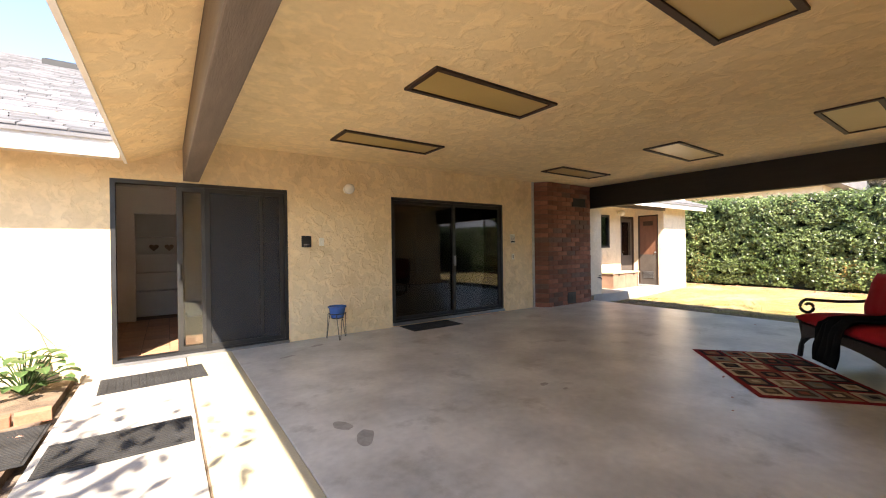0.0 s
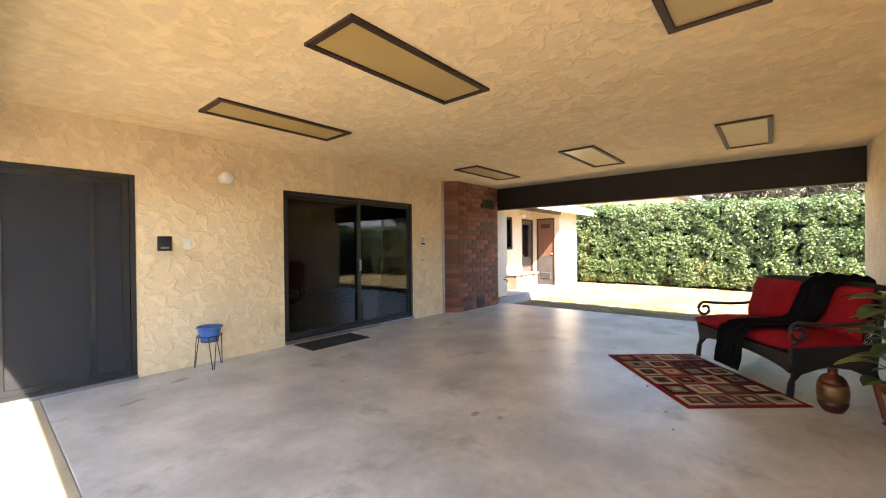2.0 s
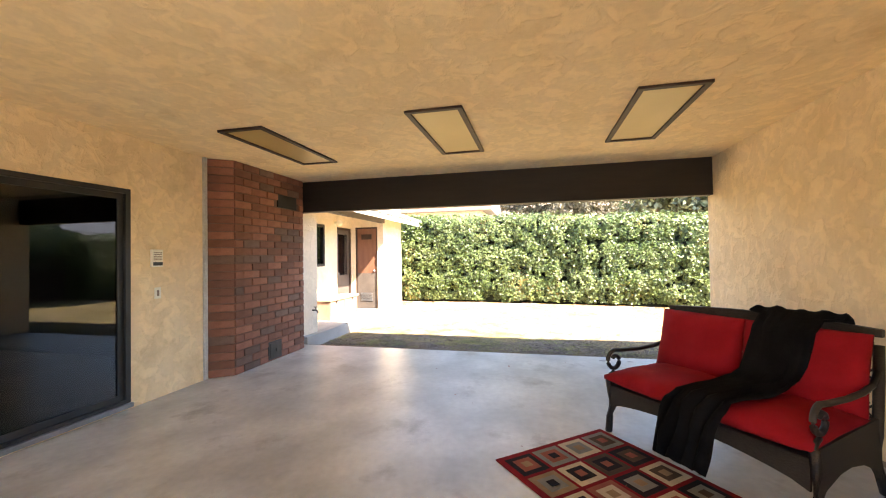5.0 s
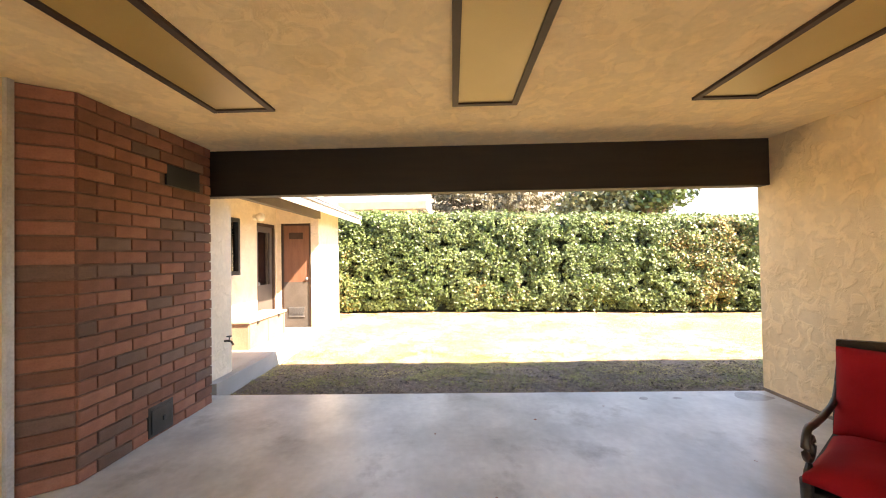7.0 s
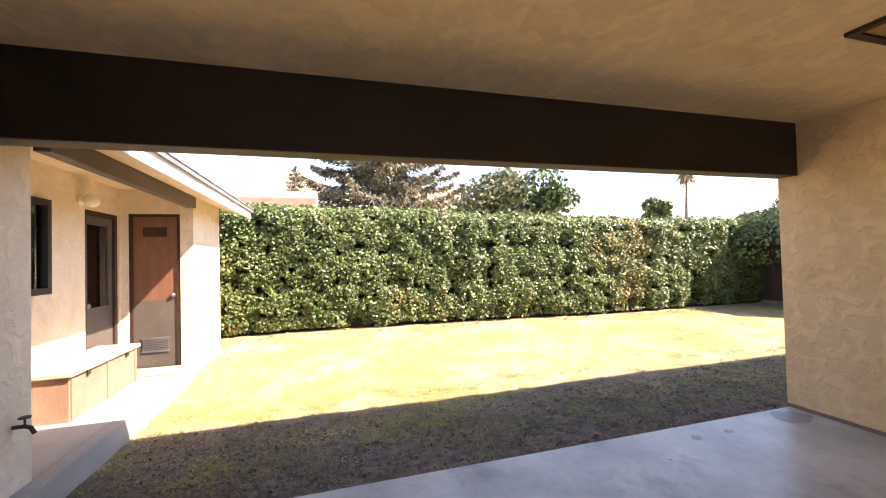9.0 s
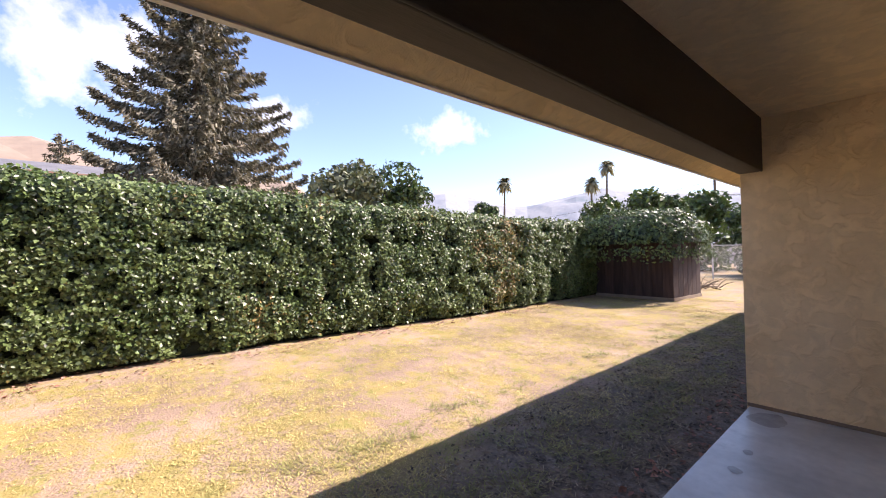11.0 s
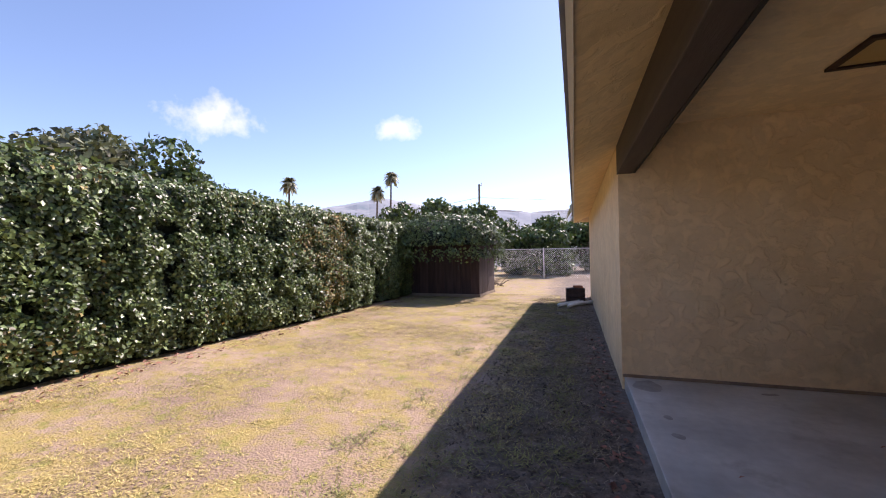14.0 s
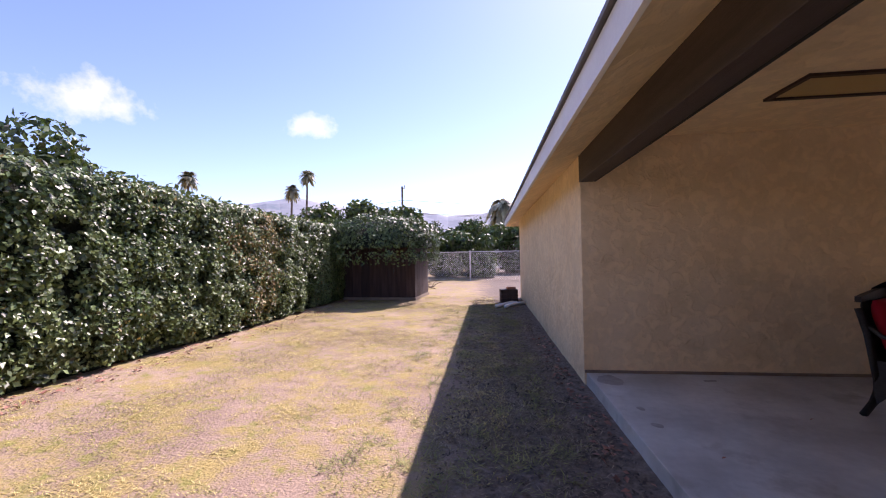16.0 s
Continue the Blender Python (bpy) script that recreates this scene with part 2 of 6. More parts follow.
M = dict(
    wall=stucco("tan_stucco", (0.76, 0.58, 0.345), (0.88, 0.71, 0.47), 2.2, 8.0, 0.015, 0.045),
    ceiling=stucco("ceiling_stucco", (0.86, 0.645, 0.36), (0.93, 0.74, 0.46), 1.4, 6.5, 0.010, 0.045),
    wall_out=stucco("pale_stucco", (0.70, 0.59, 0.45), (0.80, 0.69, 0.55)),
    concrete=mat("concrete", (0.42, 0.428, 0.41), (0.64, 0.645, 0.615), 1.6, 0.34, 0.10, 16, fine=0.18, stain=(0.31, 0.305, 0.28), stain_scale=1.9, dist=0.005),
    walk=mat("old_walk_concrete", (0.33, 0.31, 0.285), (0.46, 0.43, 0.395), 1.4, 0.8, 0.2, 70, fine=0.2, dist=0.004),
    # warm sunlight put into the colour of the slab's open edge
    strip=mat("sunlit_strip_concrete", (0.40, 0.36, 0.25), (0.49, 0.44, 0.315), 1.4, 0.75, 0.2, 70, fine=0.15, dist=0.004),
    # east beam in two browns: lawn side as lit, patio side as shaded
    beam_mid=mat("lit_beam_brown", (0.045, 0.032, 0.026), (0.07, 0.05, 0.04), 3, 0.65, 0.4, 30, stretch=(6, 0.6, 6), dist=0.004),
    beam=mat("shaded_beam_brown", (0.009, 0.006, 0.005), (0.016, 0.011, 0.009), 3, 0.6, 0.4, 30, stretch=(6, 0.6, 6), dist=0.004),
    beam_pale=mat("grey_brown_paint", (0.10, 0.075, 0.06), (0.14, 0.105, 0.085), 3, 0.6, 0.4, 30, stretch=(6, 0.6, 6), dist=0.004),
    white=mat("white_fascia_paint", (0.72, 0.69, 0.66), (0.82, 0.79, 0.76), 2, 0.6, 0.15, 50, fine=0.06, dist=0.003),
    shingle=mat("grey_shingle", (0.15, 0.15, 0.165), (0.22, 0.215, 0.23), 2, 0.9, 0.4, 120, rand=0.25, island=0.3, dist=0.004),
    brick=mat("red_brown_brick", (0.19, 0.078, 0.050), (0.28, 0.12, 0.08), 5, 0.85, 0.5, 70, rand=0.35, dist=0.006),
    brick_grey=mat("grey_brick", (0.135, 0.078, 0.060), (0.19, 0.115, 0.088), 5, 0.85, 0.5, 70, rand=0.25, dist=0.006),
    mortar=mat("brick_mortar", (0.13, 0.075, 0.055), (0.18, 0.11, 0.085), 8, 0.95, 0.5, 90, dist=0.006),
    black=mat("black_paint", (0.012, 0.012, 0.013), (0.02, 0.02, 0.022), 4, 0.45, 0.1, 80, dist=0.002),
    alu=mat("bronze_aluminium", (0.05, 0.048, 0.048), (0.07, 0.068, 0.066), 4, 0.4, 0.05, 80, metal=0.6, dist=0.002),
    silver=mat("grey_aluminium", (0.22, 0.22, 0.23), (0.30, 0.30, 0.31), 4, 0.4, 0.05, 80, metal=0.7, dist=0.002),
    screen=None, rubber=mat("black_rubber_mat", (0.016, 0.016, 0.017), (0.032, 0.032, 0.034), 4, 0.85, 0.6, 130, dist=0.004),
    acrylic=mat("amber_acrylic", (0.47, 0.33, 0.12), (0.55, 0.39, 0.15), 1.2, 0.35, 0.25, 160, fine=0.06, dist=0.002),
    frame=mat("dark_brown_wood", (0.030, 0.014, 0.009), (0.052, 0.025, 0.016), 4, 0.6, 0.4, 60, stretch=(1, 1, 1), dist=0.003),
    globe=mat("opal_glass", (0.82, 0.79, 0.72), (0.86, 0.83, 0.77), 3, 0.2, 0, 40, fine=0.03),
    ivory=mat("ivory_plastic", (0.80, 0.76, 0.64), (0.84, 0.80, 0.69), 3, 0.45, 0, 40, fine=0.04),
    blue=mat("blue_glaze", (0.035, 0.11, 0.36), (0.06, 0.17, 0.48), 3, 0.25, 0.05, 40, fine=0.15),
    soil=mat("potting_soil", (0.06, 0.04, 0.025), (0.12, 0.08, 0.05), 20, 0.95, 0.8, 60),
    red=mat("red_cushion_fabric", (0.24, 0.006, 0.012), (0.33, 0.010, 0.020), 3, 0.9, 0.4, 260, dist=0.002, spec=0.2),
    throw=mat("black_fleece", (0.004, 0.004, 0.005), (0.009, 0.009, 0.010), 5, 0.98, 0.8, 120, dist=0.008, spec=0.1),
    wicker=mat("dark_wicker", (0.014, 0.012, 0.012), (0.030, 0.026, 0.025), 40, 0.55, 0.7, 90, stretch=(1, 1, 3), dist=0.006),
    iron=mat("dark_iron", (0.03, 0.028, 0.027), (0.055, 0.05, 0.047), 6, 0.45, 0.15, 60, metal=0.4, dist=0.002),
    vase=mat("bronze_lacquer", (0.065, 0.014, 0.011), (0.12, 0.035, 0.022), 3, 0.3, 0.15, 50, metal=0.3, dist=0.003),
    gold=mat("gold_lacquer", (0.13, 0.07, 0.028), (0.21, 0.125, 0.052), 6, 0.35, 0.15, 50, metal=0.4, dist=0.003),
    redwood=mat("red_stained_wood", (0.10, 0.03, 0.02), (0.16, 0.05, 0.032), 5, 0.5, 0.3, 40, stretch=(1, 1, 0.2), dist=0.003),
    basket=mat("woven_basket", (0.28, 0.12, 0.04), (0.48, 0.24, 0.09), 60, 0.75, 0.8, 80, dist=0.008),
    door_brown=mat("brown_door_paint", (0.17, 0.075, 0.045), (0.21, 0.095, 0.06), 3, 0.5, 0.15, 40, stretch=(4, 4, 0.5), dist=0.003),
    door_low=mat("dark_kickplate_paint", (0.085, 0.07, 0.062), (0.11, 0.09, 0.08), 3, 0.5, 0.15, 40, dist=0.003),
    bench=mat("tan_bench_paint", (0.26, 0.15, 0.105), (0.33, 0.20, 0.145), 3, 0.7, 0.2, 40, dist=0.003),
    bench_top=mat("weathered_tan_wood", (0.50, 0.37, 0.24), (0.60, 0.45, 0.31), 3, 0.7, 0.3, 40, stretch=(0.5, 5, 5), dist=0.003),
    shed=mat("dark_brown_boards", (0.036, 0.020, 0.018), (0.062, 0.036, 0.031), 3, 0.8, 0.5, 40, stretch=(4, 4, 0.4), rand=0.25, dist=0.006),
    pale_wood=mat("weathered_sill", (0.20, 0.15, 0.11), (0.30, 0.23, 0.17), 4, 0.85, 0.4, 40, dist=0.004),
    galv=mat("galvanised_steel", (0.50, 0.50, 0.50), (0.62, 0.62, 0.62), 6, 0.5, 0.1, 60, metal=0.5, dist=0.002),
    pipe=mat("white_plastic_pipe", (0.7, 0.7, 0.7), (0.8, 0.8, 0.8), 4, 0.5, 0.05, 40, dist=0.002),
    bark=mat("bark", (0.10, 0.075, 0.055), (0.19, 0.145, 0.11), 6, 0.95, 0.8, 25, stretch=(3, 3, 0.6), dist=0.03),
    room_wall=mat("room_paint", (0.74, 0.73, 0.70), (0.80, 0.79, 0.76), 2, 0.8, 0.05, 60, fine=0.04, dist=0.002),
    room_white=mat("white_trim", (0.75, 0.74, 0.71), (0.8, 0.79, 0.76), 2, 0.5, 0.03, 60, fine=0.03, dist=0.002),
    carpet=mat("grey_carpet", (0.20, 0.19, 0.18), (0.27, 0.26, 0.25), 6, 0.98, 0.5, 200, dist=0.004),
    tile=mat("terracotta_tile", (0.38, 0.21, 0.13), (0.48, 0.28, 0.18), 3, 0.5, 0.1, 40, rand=0.2, dist=0.002),
    darkwood=mat("dark_furniture_wood", (0.035, 0.02, 0.014), (0.06, 0.035, 0.024), 4, 0.45, 0.2, 40, stretch=(1, 1, 4), dist=0.002),
    brick_edge=mat("edging_brick", (0.30, 0.12, 0.07), (0.42, 0.18, 0.11), 6, 0.9, 0.5, 60, rand=0.25, dist=0.006),
    dirt=mat("garden_dirt", (0.12, 0.085, 0.06), (0.22, 0.16, 0.11), 6, 0.98, 0.8, 50, dist=0.02),
    hill=mat("dry_hills", (0.25, 0.19, 0.15), (0.34, 0.27, 0.20), 0.02, 1.0, 0, 0.2, fine=0.25, stain=(0.12, 0.14, 0.10), stain_scale=0.03),
    # distance haze is mixed into the far hills' blue-grey
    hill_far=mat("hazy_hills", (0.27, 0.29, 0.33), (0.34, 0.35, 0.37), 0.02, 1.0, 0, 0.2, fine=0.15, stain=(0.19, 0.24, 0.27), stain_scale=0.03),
    hedge=leafy("hedge_leaf", (0.070, 0.108, 0.030), (0.155, 0.20, 0.075), 0.38, 0.48),
    ivy=leafy("shed_ivy_leaf", (0.045, 0.075, 0.022), (0.10, 0.14, 0.05), 0.42, 0.45),
    hedge_dry=leafy("yellowing_leaf", (0.17, 0.15, 0.04), (0.28, 0.19, 0.07), 0.5),
    # near-black core colour paints the shade deep between leaves
    core_shade=mat("leaf_core_shade", (0.010, 0.014, 0.007), (0.022, 0.028, 0.014), 6, 0.95, 0.8, 20, dist=0.05),
    needle=leafy("conifer_needles", (0.10, 0.10, 0.075), (0.20, 0.175, 0.13), 0.7, 0.2),
    citrus=leafy("orchard_leaf", (0.030, 0.060, 0.018), (0.08, 0.12, 0.035), 0.45),
    olive=leafy("olive_green_leaf", (0.07, 0.09, 0.045), (0.15, 0.16, 0.09), 0.6),
    palm=leafy("palm_frond", (0.20, 0.20, 0.13), (0.34, 0.32, 0.21), 0.5),
    plant=mat("houseplant_leaf", (0.035, 0.085, 0.03), (0.09, 0.15, 0.05), 5, 0.3, 0.1, 40, island=0.35, dist=0.004),
    plant_young=mat("yellow_green_leaf", (0.14, 0.22, 0.06), (0.2, 0.3, 0.1), 5, 0.3, 0.1, 40, island=0.25, dist=0.004),
    stem=mat("green_stem", (0.10, 0.15, 0.04), (0.16, 0.22, 0.07), 5, 0.5, 0.1, 40, dist=0.003),
    squash=leafy("garden_leaf", (0.045, 0.10, 0.03), (0.10, 0.18, 0.055), 0.5),
    straw=mat("dry_grass_blade", (0.40, 0.32, 0.11), (0.54, 0.44, 0.17), 3, 0.8, 0, 30, island=0.35),
    green_blade=mat("green_grass_blade", (0.24, 0.23, 0.06), (0.36, 0.32, 0.09), 3, 0.8, 0, 30, island=0.35),
    litter=mat("dry_leaf_litter", (0.24, 0.10, 0.065), (0.42, 0.22, 0.16), 3, 0.8, 0, 30, island=0.4),
    pane=glass("dark_tinted_glass", (0.30, 0.31, 0.32)), clear=glass("clear_glass", (0.78, 0.80, 0.80)),
)
M["screen"] = glass("grey_insect_screen", (0.45, 0.46, 0.48), 0.05)
_n, _l = M["screen"].node_tree.nodes, M["screen"].node_tree.links
_d, _m = _n.new("ShaderNodeBsdfDiffuse"), _n.new("ShaderNodeMixShader")
_d.inputs[0].default_value = (0.062, 0.065, 0.072, 1)
_m.inputs[0].default_value = 0.55
_o = [n for n in _n if n.type == 'OUTPUT_MATERIAL'][0]
_s = _o.inputs[0].links[0].from_socket
_l.new(_s, _m.inputs[1]); _l.new(_d.outputs[0], _m.inputs[2]); _l.new(_m.outputs[0], _o.inputs[0])


def lawn_material():
    """Dry lawn: bare pinkish dirt, straw and patches of yellow-green grass."""
    m = mat("dry_lawn", (0.28, 0.195, 0.14), (0.39, 0.28, 0.205), 0.6, 0.97, 0.8, 55, fine=0.55, dist=0.02)
    N, L = m.node_tree.nodes, m.node_tree.links
    p = N["Principled BSDF"]
    base = p.inputs["Base Color"].links[0].from_socket
    tc = N.new("ShaderNodeTexCoord")
    for sc, colr, lo, hi in ((1.5, (0.35, 0.27, 0.095), 0.47, 0.57), (4.5, (0.25, 0.23, 0.06), 0.52, 0.62)):
        n = N.new("ShaderNodeTexNoise")
        n.inputs["Scale"].default_value, n.inputs["Detail"].default_value, n.inputs["Roughness"].default_value = sc, 12, 0.8
        L.new(tc.outputs["Object"], n.inputs["Vector"])
        r = N.new("ShaderNodeValToRGB")
        r.color_ramp.elements[0].position, r.color_ramp.elements[1].position = lo, hi
        L.new(n.outputs["Fac"], r.inputs[0])
        sx = N.new("ShaderNodeSeparateXYZ")
        L.new(tc.outputs["Object"], sx.inputs[0])
        bare = N.new("ShaderNodeMapRange")  # trodden bare earth along the house
        bare.inputs["From Min"].default_value, bare.inputs["From Max"].default_value = 9.6, 10.8
        bare.inputs["To Min"].default_value = 0.25
        L.new(sx.outputs[0], bare.inputs[0])
        mu = N.new("ShaderNodeMath")
        mu.operation = 'MULTIPLY'
        L.new(r.outputs[0], mu.inputs[0]); L.new(bare.outputs[0], mu.inputs[1])
        mx = N.new("ShaderNodeMixRGB")
        L.new(mu.outputs[0], mx.inputs[0])
        L.new(base, mx.inputs[1])
        mx.inputs[2].default_value = (*colr, 1)
        base = mx.outputs[0]
    # soil along the slab, eave shade put into its dark colour, with a ragged edge
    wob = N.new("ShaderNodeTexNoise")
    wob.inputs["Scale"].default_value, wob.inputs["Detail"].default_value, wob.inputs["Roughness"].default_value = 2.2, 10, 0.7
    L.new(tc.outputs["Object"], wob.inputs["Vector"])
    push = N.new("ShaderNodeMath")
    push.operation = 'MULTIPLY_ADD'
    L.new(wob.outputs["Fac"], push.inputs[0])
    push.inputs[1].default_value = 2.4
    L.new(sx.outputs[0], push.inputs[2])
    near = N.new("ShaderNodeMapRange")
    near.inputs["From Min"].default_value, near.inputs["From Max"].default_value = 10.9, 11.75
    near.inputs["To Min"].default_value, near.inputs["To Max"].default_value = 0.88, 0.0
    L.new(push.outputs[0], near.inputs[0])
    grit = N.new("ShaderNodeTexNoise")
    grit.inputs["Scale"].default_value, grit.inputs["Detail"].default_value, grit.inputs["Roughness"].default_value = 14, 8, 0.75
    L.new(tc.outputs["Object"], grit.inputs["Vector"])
    shade_soil = N.new("ShaderNodeValToRGB")
    shade_soil.color_ramp.elements[0].position, shade_soil.color_ramp.elements[1].position = 0.38, 0.66
    shade_soil.color_ramp.elements[0].color, shade_soil.color_ramp.elements[1].color = (0.06, 0.046, 0.038, 1), (0.26, 0.205, 0.165, 1)
    L.new(grit.outputs["Fac"], shade_soil.inputs[0])
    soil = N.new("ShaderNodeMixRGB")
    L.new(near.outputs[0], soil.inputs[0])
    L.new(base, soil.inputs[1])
    L.new(shade_soil.outputs[0], soil.inputs[2])
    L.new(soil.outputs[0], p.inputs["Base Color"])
    return m


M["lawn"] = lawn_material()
M["tuft"] = mat("green_tuft_blade", (0.19, 0.20, 0.06), (0.33, 0.31, 0.11), 3, 0.8, 0, 30, island=0.35)


# ---- building helpers ----
def box(bm, x0, x1, y0, y1, z0, z1, bevel=0.0):
    r = bmesh.ops.create_cube(bm, size=1.0, matrix=Matrix.Translation(((x0 + x1) / 2, (y0 + y1) / 2, (z0 + z1) / 2)) @ Matrix.Diagonal((x1 - x0, y1 - y0, z1 - z0, 1)))
    if bevel:
        es = {e for v in r["verts"] for e in v.link_edges}
        bmesh.ops.bevel(bm, geom=list(es), offset=bevel, segments=2, profile=0.6, affect='EDGES')
    return bm


def prism(bm, pts, axis, a, b):
    """A prism from a closed outline of (u, v): along axis x (u=y, v=z), y (u=x, v=z) or z (u=x, v=y)."""
    put = {"x": lambda u, v, w: (w, u, v), "y": lambda u, v, w: (u, w, v), "z": lambda u, v, w: (u, v, w)}[axis]
    lo = [bm.verts.new(put(u, v, a)) for u, v in pts]
    hi = [bm.verts.new(put(u, v, b)) for u, v in pts]
    bm.faces.new(lo)
    bm.faces.new(hi[::-1])
    for i in range(len(pts)):
        j = (i + 1) % len(pts)
        bm.faces.new((lo[i], hi[i], hi[j], lo[j]))
    bmesh.ops.recalc_face_normals(bm, faces=bm.faces)
    return bm


def lathe(bm, profile, seg=24, at=(0, 0, 0)):
    rings = []
    for r, z in profile:
        rings.append([bm.verts.new((at[0] + r * math.cos(i * math.tau / seg), at[1] + r * math.sin(i * math.tau / seg), at[2] + z)) for i in range(seg)])
    for a, b in zip(rings, rings[1:]):
        for i in range(seg):
            bm.faces.new((a[i], a[(i + 1) % seg], b[(i + 1) % seg], b[i]))
    bm.faces.new(rings[0][::-1])
    bm.faces.new(rings[-1])
    return bm


def tube(bm, path, radius, seg=8, taper=None):
    path = [Vector(p) for p in path]
    rings = []
    for i, p in enumerate(path):
        d = (path[min(i + 1, len(path) - 1)] - path[max(i - 1, 0)]).normalized()
        q = d.to_track_quat('Z', 'Y')
        r = radius if taper is None else radius + (taper - radius) * i / (len(path) - 1)
        rings.append([bm.verts.new(p + q @ Vector((r * math.cos(k * math.tau / seg), r * math.sin(k * math.tau / seg), 0))) for k in range(seg)])
    for a, b in zip(rings, rings[1:]):
        for k in range(seg):
            bm.faces.new((a[k], a[(k + 1) % seg], b[(k + 1) % seg], b[k]))
    bm.faces.new(rings[0][::-1])
    bm.faces.new(rings[-1])
    return bm


def part(name, bm, material, parent=None, label="", smooth=False):
    me = bpy.data.meshes.new(name)
    bm.to_mesh(me)
    bm.free()
    me.materials.append(material)
    if smooth:
        for p in me.polygons:
            p.use_smooth = True
    ob = new(name, me)
    if parent is not None:
        ob.parent = parent
    if label:
        ob["label"] = label
    return ob


def struct(name, bm, material, label, category):
    return tagged(part(name, bm, material), label, category, kind="structure")


def B():
    return bmesh.new()


def empty(name, m, label, category, group=""):
    ob = new(name)
    ob.matrix_world = m
    return tagged(ob, label, category, group)


def quads(name, centers, U, V, material, parent=None, bend=0.25):
    """Many small leaves in one mesh: a folded diamond at each centre with half-axes U and V."""
    n = len(centers)
    W = np.cross(U, V)
    W /= np.linalg.norm(W, axis=1, keepdims=True) + 1e-9
    h = np.linalg.norm(V, axis=1, keepdims=True) * bend
    co = np.empty((n, 4, 3))
    co[:, 0], co[:, 2] = centers - U, centers + U
    co[:, 1], co[:, 3] = centers + V + W * h, centers - V + W * h
    me = bpy.data.meshes.new(name)
    me.vertices.add(4 * n)
    me.vertices.foreach_set("co", co.ravel())
    i = np.arange(n)[:, None] * 4
    tri = np.concatenate([i + 0, i + 1, i + 2, i + 0, i + 2, i + 3], axis=1).ravel()
    me.loops.add(6 * n)
    me.loops.foreach_set("vertex_index", tri.astype(np.int32))
    me.polygons.add(2 * n)
    me.polygons.foreach_set("loop_start", np.arange(0, 6 * n, 3, dtype=np.int32))
    me.update(calc_edges=True)
    me.materials.append(material)
    ob = new(name, me)
    if parent is not None:
        ob.parent = parent
    return ob


def leaf_axes(normals, size, spread, rng):
    n = len(normals)
    d = normals + rng.normal(0, spread, (n, 3))
    d /= np.linalg.norm(d, axis=1, keepdims=True)
    r = rng.normal(0, 1, (n, 3))
    U = np.cross(d, r)
    U /= np.linalg.norm(U, axis=1, keepdims=True)
    V = np.cross(d, U)
    s = size * rng.uniform(0.6, 1.3, (n, 1))
    return U * s, V * s * 0.55


# plan: x along the house wall, y towards the house, patio floor at 0
WY, SY, EX, CZ, GZ = 6.14, 0.11, 8.80, 2.63, -0.12
D1 = (0.07, 1.95, 0.02, 2.10)
D2 = (3.56, 6.02, 0.05, 2.11)



def ease(v, a, b):
    t = min(1.0, max(0.0, (v - a) / (b - a)))
    return t * t * (3 - 2 * t)


def ground_z(x, y):
    """The lawn climbs gently from the slab to the hedge, rough underfoot."""
    rise = 0.11 * ease(x, 10.2, 14.6) * ease(y, -4.5, 4.5)
    return GZ + rise + 0.02 * noise.noise((x * 0.5, y * 0.5, 0)) + 0.012 * noise.noise((x * 2, y * 2, 3)) + 0.010 * noise.noise((x * 6, y * 6, 1))


# ---- ground and floors ----
bm = B()
gx = np.concatenate([[-400, -60], np.linspace(-20, 8.5, 30), np.linspace(8.7, 15, 90), np.linspace(16, 30, 15), [60, 120, 400]])
gy = np.concatenate([[-400, -120, -60], np.linspace(-25, -9, 16), np.linspace(-8.8, 7.2, 200), np.linspace(8, 25, 16), [60, 400]])
rows_ = []
for y in gy:
    row = []
    for x in gx:
        row.append(bm.verts.new((x, y, ground_z(x, y))))
    rows_.append(row)
for r0, r1 in zip(rows_, rows_[1:]):
    for i in range(len(gx) - 1):
        bm.faces.new((r0[i], r0[i + 1], r1[i + 1], r1[i]))
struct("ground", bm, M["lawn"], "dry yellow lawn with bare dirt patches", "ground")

bm = B()
box(bm, 1.239, 8.78, SY, WY - 0.001, -0.3, 0.0, 0.007)
struct("floor", bm, M["concrete"], "smooth grey stained concrete patio slab", "floor")
# same slab up to the sun's edge, tinted as sunlit
bm = B()
box(bm, 0.765, 1.237, -6, WY - 0.001, -0.3, -0.001, 0.006)
struct("pavement_strip", bm, M["strip"], "patio slab strip with sunlight's yellow in its colour", "pavement")
gw = tagged(new("pavement_walk"), "pale worn concrete garden walk", "pavement", kind="structure")
for y0, y1 in ((-6, -1.2), (-1.19, 1.6), (1.61, 4.3), (4.31, WY - 0.001)):
    part("slab", box(B(), -0.12, 0.75, y0, y1, -0.3, -0.003, 0.008), M["walk"], gw)
bm = B()
box(bm, -0.125, 1.24, -6, WY - 0.002, -0.3, -0.02)
struct("pavement_joint", bm, M["dirt"], "dirt filled joint between slabs", "pavement")
bm = B()
box(bm, -2.2, -0.24, -1, WY, -0.3, -0.05)
bmesh.ops.subdivide_edges(bm, edges=bm.edges, cuts=6)
struct("ground_bed", bm, M["dirt"], "bare dirt garden bed with dead leaves", "ground")

# ---- house walls ----
TOP = 2.75
bm = B()
box(bm, -9, D1[0], WY, WY + 0.2, -0.3, TOP)
box(bm, D1[1], D2[0], WY, WY + 0.2, -0.3, TOP)
box(bm, D2[1], 8.55, WY, WY + 0.2, -0.3, TOP)
box(bm, D1[0], D1[1], WY, WY + 0.2, D1[3], TOP)
box(bm, D2[0], D2[1], WY, WY + 0.2, D2[3], TOP)
box(bm, D1[0], D1[1], WY, WY + 0.2, -0.3, 0.0)
